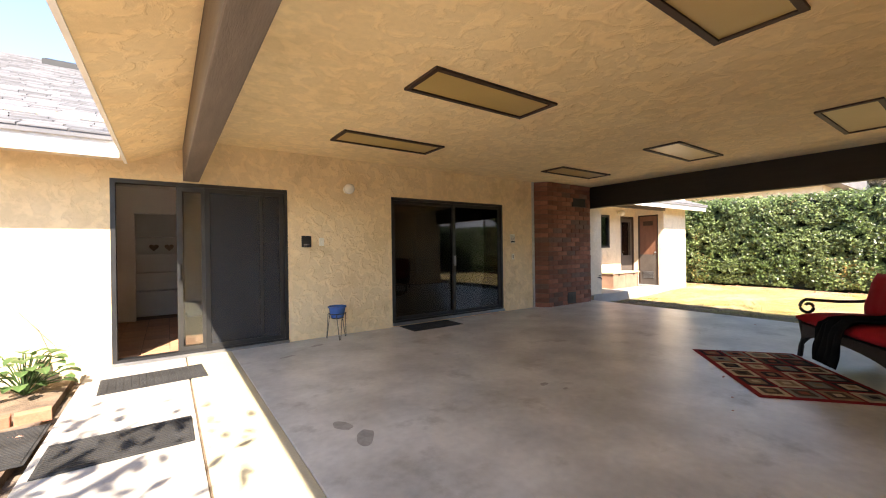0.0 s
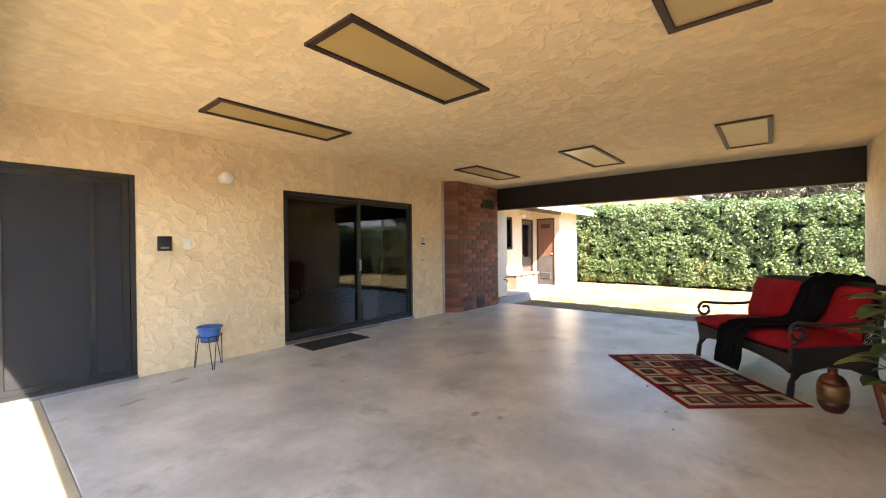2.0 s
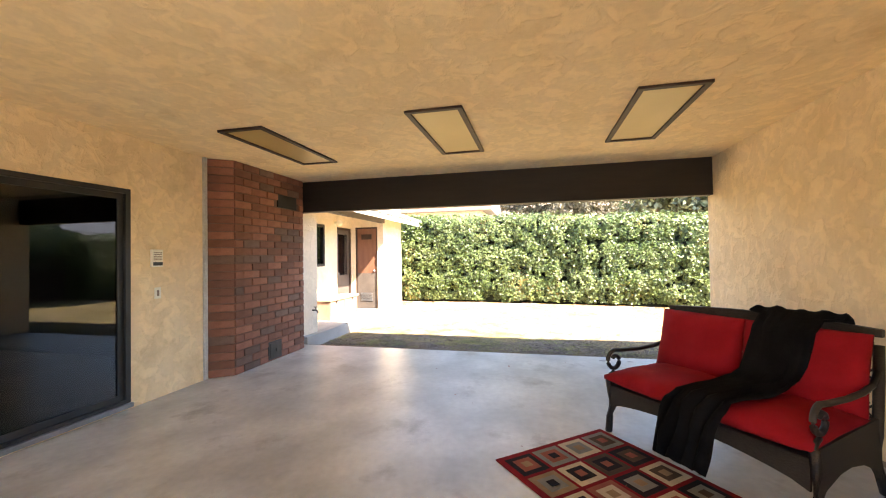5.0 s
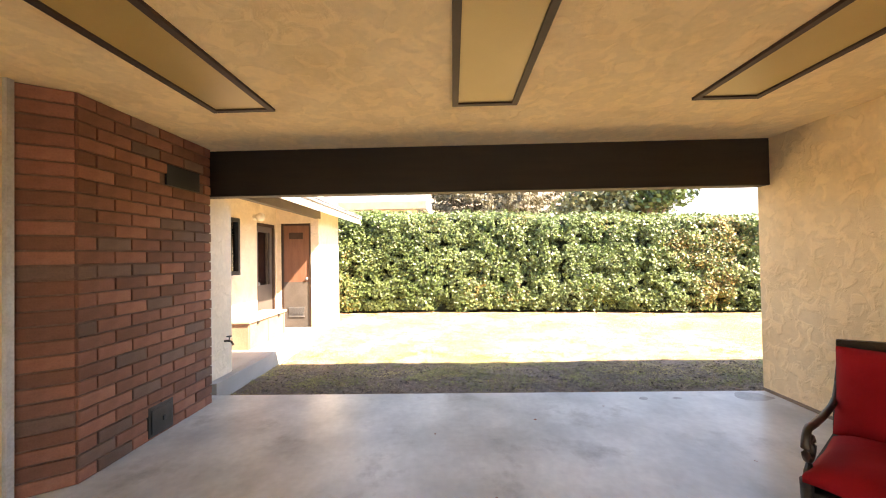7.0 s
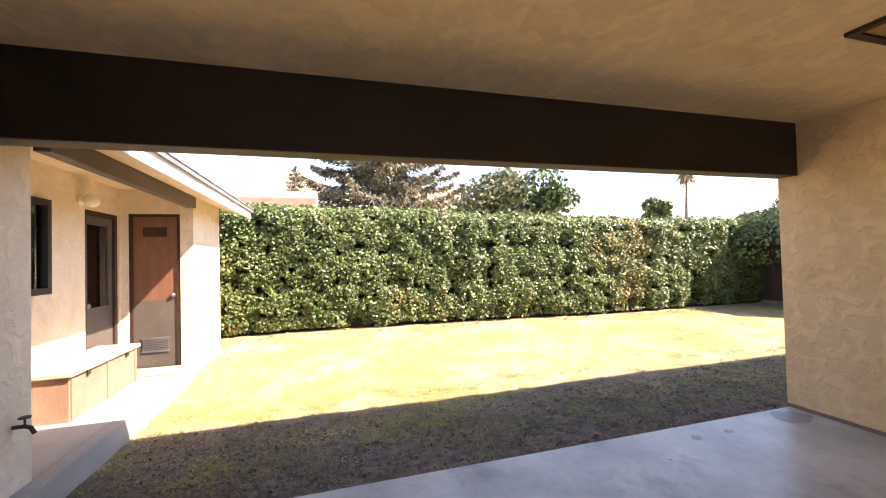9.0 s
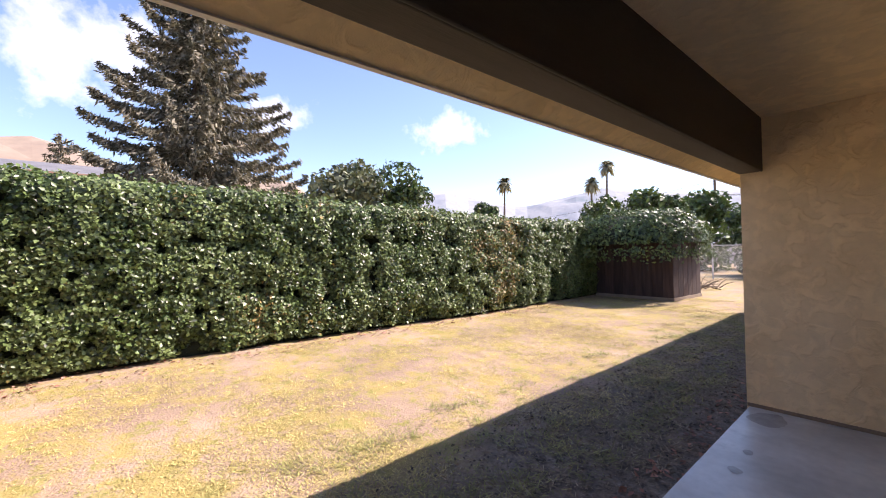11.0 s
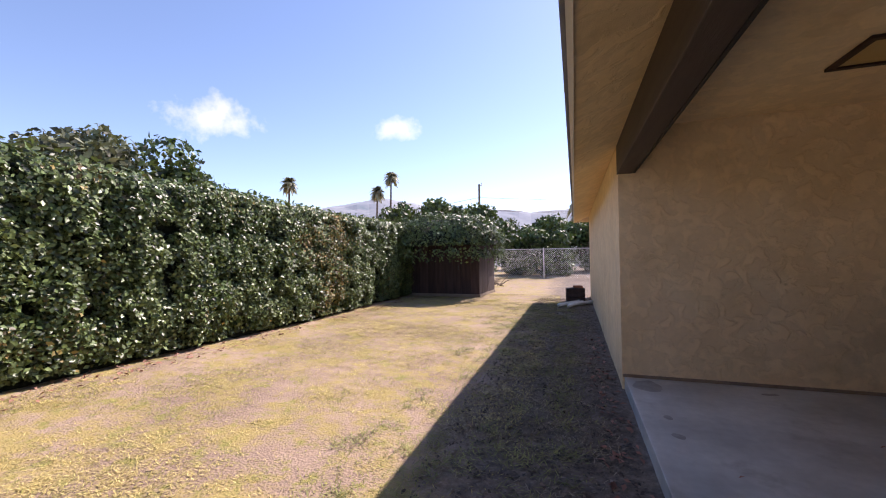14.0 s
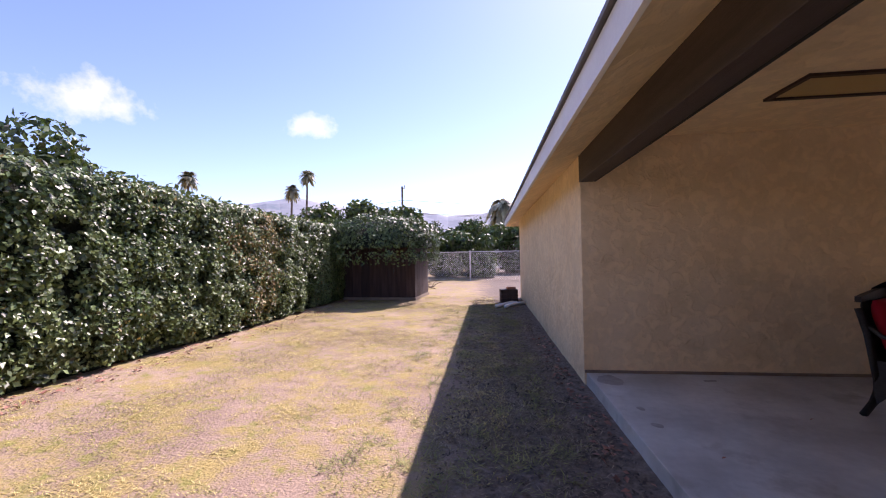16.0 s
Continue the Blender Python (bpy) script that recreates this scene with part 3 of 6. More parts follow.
box(bm, D2[0], D2[1], WY, WY + 0.2, -0.3, 0.02)
struct("wall_north", bm, M["wall"], "tan skip-trowelled stucco house wall with sliding doors", "wall")
bm = B()
box(bm, 8.55, 9.36, WY, WY + 0.2, -0.3, TOP)
struct("wall_north_end", bm, M["wall_out"], "pale stucco wall end beside the chimney", "wall")
bm = B()
box(bm, 0.9, EX, SY - 0.2, SY, -0.3, TOP)
struct("wall_south", bm, M["wall"], "tan stucco end wall of the covered patio", "wall")
bm = B()
box(bm, EX - 0.2, EX, -8.6, SY - 0.2, -0.3, TOP)
box(bm, 0.9, EX - 0.2, -8.6, -8.4, -0.3, TOP)
box(bm, 0.9, 1.1, -8.4, SY - 0.2, -0.3, TOP)
struct("wall_garage", bm, M["wall"], "tan stucco outer wall facing the lawn", "wall")
bm = B()
box(bm, 1.0, EX - 0.005, SY, SY + 0.012, 0.0, 0.03)
struct("baseboard", bm, M["pale_wood"], "dark weep screed strip at the wall foot", "trim")

# ---- ceiling, soffits, roof ----
bm = B()
box(bm, 0.92, 8.63, SY, WY, CZ, CZ + 0.05)
struct("ceiling", bm, M["ceiling"], "warm tan trowelled stucco patio ceiling", "ceiling")
EW, EE, EZ = 0.20, 9.27, 2.28
bm = B()
prism(bm, [(EW + 0.03, EZ), (0.747, 2.50), (0.747, 2.54), (EW + 0.03, EZ + 0.04)], "y", -8.9, WY)
struct("ceiling_soffit_west", bm, M["ceiling"], "tan stucco soffit sloping to the eave", "soffit")
bm = B()
prism(bm, [(EE - 0.03, EZ), (8.812, 2.45), (8.812, 2.49), (EE - 0.03, EZ + 0.04)], "y", -8.9, WY)
struct("ceiling_soffit_east", bm, M["ceiling"], "tan stucco soffit sloping to the eave", "soffit")
RX = (EW + EE) / 2
RZ = 2.46 + 0.36 * (RX - EW)
bm = B()
prism(bm, [(EW - 0.03, 2.46), (RX, RZ), (EE + 0.03, 2.46), (EE + 0.03, 2.49), (RX, RZ + 0.05), (EW - 0.03, 2.49)], "y", -8.95, 10)
struct("roof_patio", bm, M["shingle"], "low grey shingle roof over the patio", "roof")
for nm, x0, x1 in (("trim_fascia_west", EW, EW + 0.03), ("trim_fascia_east", EE - 0.03, EE)):
    bm = B()
    box(bm, x0, x1, -8.9, WY if x0 < 1 else 6.0, EZ - 0.01, 2.455)
    struct(nm, bm, M["white"], "white painted fascia board along the eave", "fascia")
bm = B()
prism(bm, [(EW + 0.03, EZ), (EE - 0.03, EZ), (EE - 0.03, 2.44), (RX, RZ - 0.02), (EW + 0.03, 2.44)], "y", -8.9, -8.86)
struct("wall_gable", bm, M["wall_out"], "stucco gable end under the roof", "gable")


def beam(name, x0, x1, y0, y1, z0, z1, m, label):
    bm = B()
    box(bm, x0, x1, y0, y1, z0, z1, 0.008)
    return struct(name, bm, m, label, "beam")


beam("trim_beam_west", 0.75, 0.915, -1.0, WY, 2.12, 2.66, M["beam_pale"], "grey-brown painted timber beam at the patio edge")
beam("trim_beam_east", 8.652, 8.81, SY - 0.02, 6.12, 2.15, 2.66, M["beam_mid"], "brown timber beam over the opening, coloured as lit from the lawn")
# added board holds the patio side's shade in its colour
beam("trim_beam_face", 8.63, 8.65, SY + 0.002, 6.12, 2.147, 2.66, M["beam"], "thin board giving the beam's patio side its shade in dark brown")

# ---- main house roof and eave to the west ----
bm = B()
prism(bm, [(5.55, 2.22), (5.58, 2.22), (5.58, 2.40), (5.55, 2.40)], "x", -9, EW)
struct("trim_fascia_house", bm, M["white"], "white painted eave board of the house", "fascia")
bm = B()
prism(bm, [(5.58, 2.30), (WY, 2.30), (WY, 2.34), (5.58, 2.34)], "x", -9, EW)
struct("ceiling_soffit_house", bm, M["wall_out"], "pale painted soffit under the house eave", "soffit")


def shingle_roof(name, x0, x1, y0, z0, slope, rows, step, label):
    """A pitched roof rising along y with lapped shingle courses, each shingle a thin slab."""
    root = tagged(new(name), label, "roof", kind="structure")
    rise = step * slope
    bm = B()
    prism(bm, [(y0, z0), (y0 + rows * step, z0 + rows * rise), (y0 + rows * step, z0 + rows * rise - 0.08), (y0, z0 - 0.05)], "x", x0, x1)
    part("roof_deck", bm, M["shingle"], root)
    rng = random.Random(5)
    co, fa = [], []
    for r in range(rows):
        x = x0 - rng.uniform(0, 0.3)
        while x < x1:
            w = rng.uniform(0.22, 0.36)
            a, b = max(x, x0), min(x + w - 0.008, x1)
            if b > a + 0.02:
                k = len(co)
                ya, za = y0 + r * step - 0.01, z0 + r * rise
                yb, zb = ya + step * 1.02, za + rise * 1.02
                t = 0.014 + rng.uniform(0, 0.008)
                co += [(a, ya, za), (b, ya, za), (b, ya, za + t), (a, ya, za + t), (b, yb, zb + 0.004), (a, yb, zb + 0.004)]
                fa += [(k, k + 1, k + 2, k + 3), (k + 3, k + 2, k + 4, k + 5)]
            x += w
    me = bpy.data.meshes.new("shingle_courses")
    me.from_pydata(co, [], fa)
    me.materials.append(M["shingle"])
    ob = new("shingle_courses", me)
    ob.parent = root
    tagged(ob, kind="stuff")
    return root


shingle_roof("roof_house", -9, EW - 0.05, 5.52, 2.43, 0.42, 62, 0.15, "grey asphalt shingle roof of the house")
bm = B()
prism(bm, [(13.3, 5.70), (13.75, 5.88), (13.75, 6.02), (13.3, 5.84)], "x", -1.75, -1.1)
tagged(part("roof_vent", bm, M["black"]), "small dark metal vent on the shingle roof", "roof vent")


# ---- back porch wing ----
PX, PY, PZ = 12.3, 6.9, 0.10
bm = B()
box(bm, 9.16, 9.36, WY + 0.2, PY + 0.2, -0.3, TOP)
box(bm, 9.36, 10.0, PY, PY + 0.2, -0.3, TOP)
box(bm, 10.93, 11.51, PY, PY + 0.2, -0.3, TOP)
box(bm, 10.0, 10.93, PY, PY + 0.2, -0.3, 1.22)
box(bm, 10.0, 10.93, PY, PY + 0.2, 2.15, TOP)
box(bm, 11.51, 12.26, PY, PY + 0.2, 2.14, TOP)
box(bm, 12.26, PX, PY, PY + 0.2, -0.3, TOP)
struct("wall_porch", bm, M["wall_out"], "pale stucco wall at the back of the porch", "wall")
bm = B()
box(bm, PX, PX + 0.15, 6.81, PY + 0.2, -0.3, TOP)
box(bm, PX, PX + 0.15, 6.05, 6.21, -0.3, TOP)
box(bm, PX, PX + 0.15, 6.21, 6.81, 2.17, TOP)
box(bm, PX + 0.15, 13.65, 6.05, 6.25, -0.3, TOP)
box(bm, 13.45, 13.65, 6.25, 11, -0.3, TOP)
struct("wall_wing", bm, M["wall_out"], "sunlit pale stucco wall of the porch wing", "wall")
bm = B()
box(bm, 8.86, PX, 6.03, WY - 0.004, -0.3, PZ, 0.012); box(bm, 9.364, PX, WY - 0.004, PY, -0.3, PZ)
struct("pavement_porch", bm, M["walk"], "raised pale concrete porch slab", "pavement")
bm = B()
box(bm, 9.36, 13.5, 6.05, PY + 0.1, 2.5, 2.54)
struct("ceiling_porch", bm, M["wall_out"], "pale stucco porch ceiling", "ceiling")
bm = B()
prism(bm, [(5.60, 2.27), (5.63, 2.27), (5.63, 2.42), (5.60, 2.42)], "x", 9.15, 13.95)
struct("trim_fascia_wing", bm, M["white"], "white painted eave board of the wing", "fascia")
bm = B()
prism(bm, [(5.63, 2.30), (6.05, 2.42), (6.05, 2.46), (5.63, 2.34)], "x", 9.20, 13.92)
struct("ceiling_soffit_wing", bm, M["wall_out"], "pale stucco soffit of the wing eave", "soffit")
beam("trim_beam_wing", 9.36, PX + 0.08, 6.03, 6.13, 2.26, 2.47, M["door_low"], "brown painted timber beam over the porch")
shingle_roof("roof_wing", 9.1, 14.0, 5.57, 2.44, 0.36, 18, 0.15, "grey asphalt shingle roof of the wing")
bm = B()
tube(bm, [(12.9, 8.1, 3.2), (12.9, 8.1, 3.9)], 0.09, 12)
tube(bm, [(12.9, 8.1, 3.9), (12.9, 8.1, 4.0)], 0.13, 12)
tagged(part("flue_pipe", bm, M["galv"]), "galvanised metal flue pipe on the roof", "flue")


def wing_doors():
    d = empty("door_porch", pose(0, 0, 0), "dark brown door with a glazed blind-covered upper pane", "door")
    d["kind"] = "structure"
    y = PY + 0.02
    bm = B(); box(bm, 11.51, 11.57, y, y + 0.08, PZ, 2.14); box(bm, 12.20, 12.26, y, y + 0.08, PZ, 2.14); box(bm, 11.57, 12.20, y, y + 0.08, 2.08, 2.14)
    part("door_frame", bm, M["frame"], d)
    bm = B(); box(bm, 11.57, 12.20, y + 0.03, y + 0.07, PZ, 0.98); box(bm, 11.57, 11.65, y + 0.03, y + 0.07, 0.98, 2.08); box(bm, 12.12, 12.20, y + 0.03, y + 0.07, 0.98, 2.08); box(bm, 11.65, 12.12, y + 0.03, y + 0.07, 1.98, 2.08)
    part("door_panel", bm, M["door_low"], d)
    bm = B(); box(bm, 11.65, 12.12, y + 0.05, y + 0.056, 0.98, 1.98)
    part("pane", bm, M["clear"], d)
    bm = B(); box(bm, 11.65, 12.12, y + 0.062, y + 0.068, 0.98, 1.98)
    for i in range(20):
        box(bm, 11.65, 12.12, y + 0.058, y + 0.064, 1.0 + i * 0.049, 1.03 + i * 0.049)
    part("blind", bm, M["room_white"], d, "white slatted blind")
    bm = B(); lathe(bm, [(0.012, -0.02), (0.03, 0.0), (0.03, 0.02), (0.01, 0.035)], 12)
    k = part("knob", bm, M["silver"], d); k.matrix_world = pose(11.62, y + 0.02, 1.02, 90)
    e = empty("door_storage", pose(0, 0, 0), "red-brown door with a dark lower half and louvre vent", "door")
    e["kind"] = "structure"
    bm = B(); box(bm, PX + 0.01, PX + 0.10, 6.21, 6.25, PZ, 2.17); box(bm, PX + 0.01, PX + 0.10, 6.77, 6.81, PZ, 2.17); box(bm, PX + 0.01, PX + 0.10, 6.25, 6.77, 2.13, 2.17)
    part("door_frame", bm, M["frame"], e)
    bm = B(); box(bm, PX + 0.04, PX + 0.08, 6.25, 6.77, 1.0, 2.13)
    part("door_upper", bm, M["door_brown"], e)
    bm = B(); box(bm, PX + 0.034, PX + 0.08, 6.25, 6.77, PZ, 1.0)
    part("door_lower", bm, M["door_low"], e)
    bm = B(); box(bm, PX + 0.032, PX + 0.05, 6.38, 6.66, 1.86, 1.99)
    part("upper_vent", bm, M["frame"], e)
    v = part("vent_frame", box(box(B(), PX + 0.02, PX + 0.04, 6.36, 6.68, 0.30, 0.33), PX + 0.02, PX + 0.04, 6.36, 6.68, 0.47, 0.50), M["silver"], e)
    for i in range(6):
        bm = B(); box(bm, PX + 0.018, PX + 0.036, 6.37, 6.67, 0.335 + i * 0.023, 0.350 + i * 0.023)
        part("slat", bm, M["silver"], v)
    bm = B(); lathe(bm, [(0.012, -0.02), (0.03, 0.0), (0.03, 0.02), (0.01, 0.035)], 12)
    k = part("knob", bm, M["silver"], e); k.matrix_world = pose(PX + 0.03, 6.31, 1.06, 0, -90)
    w = empty("window_porch", pose(0, 0, 0), "dark framed window in the porch wall", "window")
    w["kind"] = "structure"
    bm = B()
    for a in ((10.0, 10.06, 1.22, 2.15), (10.87, 10.93, 1.22, 2.15), (10.06, 10.87, 1.22, 1.28), (10.06, 10.87, 2.09, 2.15)):
        box(bm, a[0], a[1], PY - 0.015, PY + 0.08, a[2], a[3])
    part("window_frame", bm, M["black"], w)
    bm = B(); box(bm, 10.06, 10.87, PY + 0.03, PY + 0.036, 1.28, 2.09)
    part("pane", bm, M["clear"], w)
    bm = B(); box(bm, 10.06, 10.87, PY + 0.12, PY + 0.13, 1.28, 2.09)
    part("blind", bm, M["room_white"], w, "white roller blind")


wing_doors()
bm = B(); box(bm, 9.4, 13.4, PY + 0.2, 10.9, 0.1, 0.15)
struct("floor_wing_room", bm, M["carpet"], "dim floor of the room behind the porch", "floor")


def storage_bench():
    b = empty("storage_bench", pose(10.42, 6.46, PZ), "tan painted wooden storage bench on the porch", "bench")
    bm = B(); box(bm, 0, 1.28, 0.03, 0.43, 0, 0.40, 0.006)
    body = part("body", bm, M["bench"], b)
    for x in (0.02, 0.62, 1.22):
        bm = B(); box(bm, x, x + 0.04, 0.018, 0.03, 0.0, 0.39)
        part("batten", bm, M["bench"], body)
    bm = B(); box(bm, -0.03, 1.32, 0.0, 0.435, 0.40, 0.44, 0.008)
    part("lid", bm, M["bench_top"], b, "weathered tan lid")
    for x in (0.25, 1.0):
        bm = B(); box(bm, x, x + 0.05, 0.008, 0.02, 0.35, 0.41)
        part("hasp", bm, M["iron"], b)


storage_bench()
bm = B(); box(bm, 11.80, 12.25, 6.12, 6.75, PZ, PZ + 0.015, 0.004)
tagged(part("door_mat", bm, M["carpet"]), "grey door mat on the porch", "door mat")


def globe_lamp(name, m, label):
    l = empty(name, m, label, "wall lamp")
    bm = B(); lathe(bm, [(0.055, 0), (0.06, 0.012), (0.045, 0.03), (0.035, 0.045)], 20)
    part("base", bm, M["ivory"], l, smooth=True)
    bm = B(); lathe(bm, [(0.035, 0.04)] + [(0.078 * math.sin(a), 0.115 - 0.078 * math.cos(a)) for a in np.linspace(0.5, 3.1, 12)], 24)
    part("globe", bm, M["globe"], l, "white opal glass globe", smooth=True)
    return l


globe_lamp("wall_lamp", pose(2.81, WY, 2.17, 90), "white opal glass globe lamp on the stucco wall")
globe_lamp("wall_lamp", pose(11.42, PY, 2.22, 90), "cream globe lamp beside the porch door")
sp = empty("hose_bib", pose(9.2, WY, 0.50), "brass garden tap on the pale wall", "tap")
bm = B(); tube(bm, [(0, 0, 0), (0, -0.06, 0), (0, -0.09, -0.01), (0, -0.11, -0.05)], 0.013, 8)
part("spout", bm, M["iron"], sp, smooth=True)
bm = B(); tube(bm, [(0, -0.06, 0.0), (0, -0.06, 0.05)], 0.006, 6); lathe(bm, [(0.03, 0.05), (0.034, 0.055), (0.03, 0.06)], 12, (0, -0.06, 0))
part("handle", bm, M["iron"], sp)

# ---- chimney ----
CHX0, CHX1, CHY = 7.10, 8.56, 5.89
CL = 6.915


def chimney():
    root = empty("chimney", pose(0, 0, 0), "red-brown brick chimney breast with grey bricks", "chimney")
    root["kind"] = "structure"
    bm = B()
    prism(bm, [(CL + 0.012, WY), (CHX0 + 0.014, CHY + 0.014), (CHX1 - 0.014, CHY + 0.014), (CHX1 - 0.014, WY)], "z", 0, CZ)
    core = part("mortar_core", bm, M["mortar"], root)
    rng = random.Random(3)
    rows = 27
    h = CZ / rows

    def brick_mesh(L):
        bm = B()
        box(bm, 0, L - 0.012, 0, 0.06, 0.006, h - 0.006)
        bmesh.ops.bevel(bm, geom=[e for e in bm.edges if all(v.co.y < 0.001 for v in e.verts)], offset=0.004, segments=1, affect='EDGES')
        me = bpy.data.meshes.new("brick")
        bm.to_mesh(me); bm.free()
        return me
    meshes = {}

    def lay(L, m):
        k = (round(L, 2), rng.random() < 0.13)
        if k not in meshes:
            meshes[k] = brick_mesh(k[0])
            meshes[k].materials.append(M["brick_grey"] if k[1] else M["brick"])
        ob = new("brick", meshes[k])
        ob.parent = root
        ob.matrix_world = m
    side = Vector((CHX0 - CL, CHY - WY, 0))
    ang = math.degrees(math.atan2(side.y, side.x))
    SL = side.length
    W = CHX1 - CHX0
    for r in range(rows):
        z = r * h
        x = 0.0
        first = 0.30 if r % 2 else 0.15
        while x < W - 0.01:
            L = min(first if x == 0 else 0.30, W - x)
            cx = CHX0 + x + L / 2
            vent = 7.93 < cx < 8.36 and 2.14 < z + h / 2 < 2.34
            clean = 7.70 < cx < 7.98 and z + h / 2 < 0.28
            if not (vent or clean):
                lay(L, pose(CHX0 + x, CHY - rng.uniform(0, 0.007), z, 0, 0, rng.uniform(-0.3, 0.3)))
            x += L
        lay(round(SL, 2), pose(CL, WY, z, 0, 0, ang) if r % 2 else pose(CL + side.x * 0.0, WY, z, 0, 0, ang))
    # flat black plate paints the shade of the recessed vent
    bm = B(); box(bm, 7.92, 8.37, CHY - 0.006, CHY + 0.02, 2.15, 2.335, 0.004)
    part("vent_hole", bm, M["black"], root)
    bm = B(); box(bm, 7.70, 7.98, CHY - 0.006, CHY + 0.02, 0.02, 0.27, 0.004); box(bm, 7.725, 7.955, CHY - 0.016, CHY, 0.045, 0.245, 0.004)
    cd = part("cleanout_door", bm, M["iron"], root, "dark iron ash cleanout door")
    bm = B(); box(bm, 7.84, 7.87, CHY - 0.028, CHY - 0.01, 0.12, 0.16, 0.003)
    part("latch", bm, M["black"], cd)
    return root


chimney_late = chimney
bm = B(); box(bm, 6.87, 6.913, WY - 0.03, WY, 0, CZ)
struct("trim_chimney", bm, M["galv"], "grey metal trim strip beside the chimney", "trim")


# ---- sliding doors ----
def slider(name, d, mid, label, open_leaf):
    x0, x1, z0, z1 = d
    root = empty(name, pose(0, 0, 0), label, "sliding door")
    root["kind"] = "structure"
    y = WY + 0.005
    bm = B()
    f = 0.045
    box(bm, x0, x0 + f, y - 0.012, y + 0.11, z0, z1); box(bm, x1 - f, x1, y - 0.012, y + 0.11, z0, z1)
    box(bm, x0 + f, x1 - f, y - 0.012, y + 0.11, z1 - f, z1); box(bm, x0 + f, x1 - f, y - 0.012, y + 0.11, z0, z0 + 0.04)
    part("door_frame", bm, M["black"], root, "black aluminium frame")
    bm = B(); box(bm, x0, x1, y - 0.05, y - 0.012, z0 - 0.03, z0 + 0.012, 0.004)
    part("sill_track", bm, M["silver"], root, "bare aluminium sill")

    def leaf(a, b, yy, g, m, nm="door_leaf"):
        s = 0.055
        bm = B()
        box(bm, a, a + s, yy, yy + 0.03, z0 + 0.04, z1 - f); box(bm, b - s, b, yy, yy + 0.03, z0 + 0.04, z1 - f)
        box(bm, a + s, b - s, yy, yy + 0.03, z1 - f - s, z1 - f); box(bm, a + s, b - s, yy, yy + 0.03, z0 + 0.04, z0 + 0.04 + s)
        l = part(nm, bm, m, root)
        bm = B(); box(bm, a + s, b - s, yy + 0.012, yy + 0.017, z0 + 0.04 + s, z1 - f - s)
        part("pane", bm, g, l)
        return l
    if open_leaf:
        leaf(0.70, 1.90, y + 0.07, M["clear"], M["alu"])
        l = leaf(0.68, 0.99, y + 0.035, M["clear"], M["alu"], "sliding_leaf")
        leaf(0.97, 1.90, y + 0.002, M["screen"], M["black"], "screen_leaf")
        bm = B(); box(bm, 1.60, 1.635, y + 0.01, y + 0.03, z0 + 0.09, z1 - 0.1)
        part("screen_bar", bm, M["black"], root)
        bm = B(); box(bm, 0.69, 0.725, y - 0.012, y + 0.034, 0.92, 1.12, 0.008); box(bm, 0.70, 0.715, y - 0.03, y - 0.012, 0.95, 1.09, 0.005)
        part("door_handle", bm, M["black"], l, "black pull handle")
        bm = B(); box(bm, 0.985, 1.02, y - 0.02, y + 0.002, 0.98, 1.10, 0.006)
        part("screen_latch", bm, M["black"], root)
    else:
        leaf(x0 + f, mid + 0.03, y + 0.06, M["pane"], M["black"])
        l = leaf(mid - 0.03, x1 - f, y + 0.02, M["pane"], M["black"], "sliding_leaf")
        bm = B(); box(bm, mid - 0.02, mid + 0.015, y - 0.01, y + 0.02, 0.95, 1.13, 0.006)
        part("door_handle", bm, M["silver"], l, "grey metal pull handle")


slider("door_1", D1, 0.8, "black sliding glass door standing open with grey screen", True)
slider("door_2", D2, 4.85, "closed black sliding door with dark tinted glass", False)

# ---- rooms behind the doors ----
bm = B()
box(bm, -1.6, -1.5, WY + 0.2, 9.6, 0, 2.5); box(bm, 2.6, 2.7, WY + 0.2, 9.6, 0, 2.5)
box(bm, -1.5, 0.05, 9.5, 9.6, 0, 2.5); box(bm, 0.05, 0.95, 9.5, 9.6, 2.04, 2.5); box(bm, 0.95, 2.6, 9.5, 9.6, 0, 2.5)
box(bm, -0.05, 0.05, 9.6, 10.1, 0, 2.5); box(bm, 0.95, 1.05, 9.6, 10.1, 0, 2.5); box(bm, -0.05, 1.05, 10.1, 10.2, 0, 2.5)
struct("wall_room_1", bm, M["room_wall"], "off-white painted room walls", "wall")
bm = B(); box(bm, -1.6, 2.7, WY + 0.2, 10.2, 2.45, 2.5)
struct("ceiling_room_1", bm, M["room_wall"], "plain off-white room ceiling", "ceiling")
fl = tagged(new("floor_room_1"), "terracotta tile floor inside the open door", "floor", kind="structure")
bm = B(); box(bm, -1.6, 2.7, WY + 0.02, 10.2, -0.02, 0.012)
part("grout", bm, M["pale_wood"], fl)
tile_me = bpy.data.meshes.new("tile")
bm = B(); box(bm, 0.004, 0.296, 0.004, 0.296, 0.0, 0.02, 0.004); bm.to_mesh(tile_me); bm.free()
tile_me.materials.append(M["tile"])
for i in range(9):
    for j in range(11):
        o = new("tile", tile_me); o.parent = fl; o.location = (-0.6 + i * 0.3, WY + 0.12 + j * 0.3, 0.0)
dc = tagged(new("trim_closet"), "white painted casing round the shelf closet", "trim", kind="structure")
bm = B(); box(bm, 0.05, 0.11, 9.47, 9.6, 0.01, 2.04); box(bm, 0.89, 0.95, 9.47, 9.6, 0.01, 2.04); box(bm, 0.11, 0.89, 9.47, 9.6, 1.98, 2.04)
part("casing", bm, M["room_white"], dc)
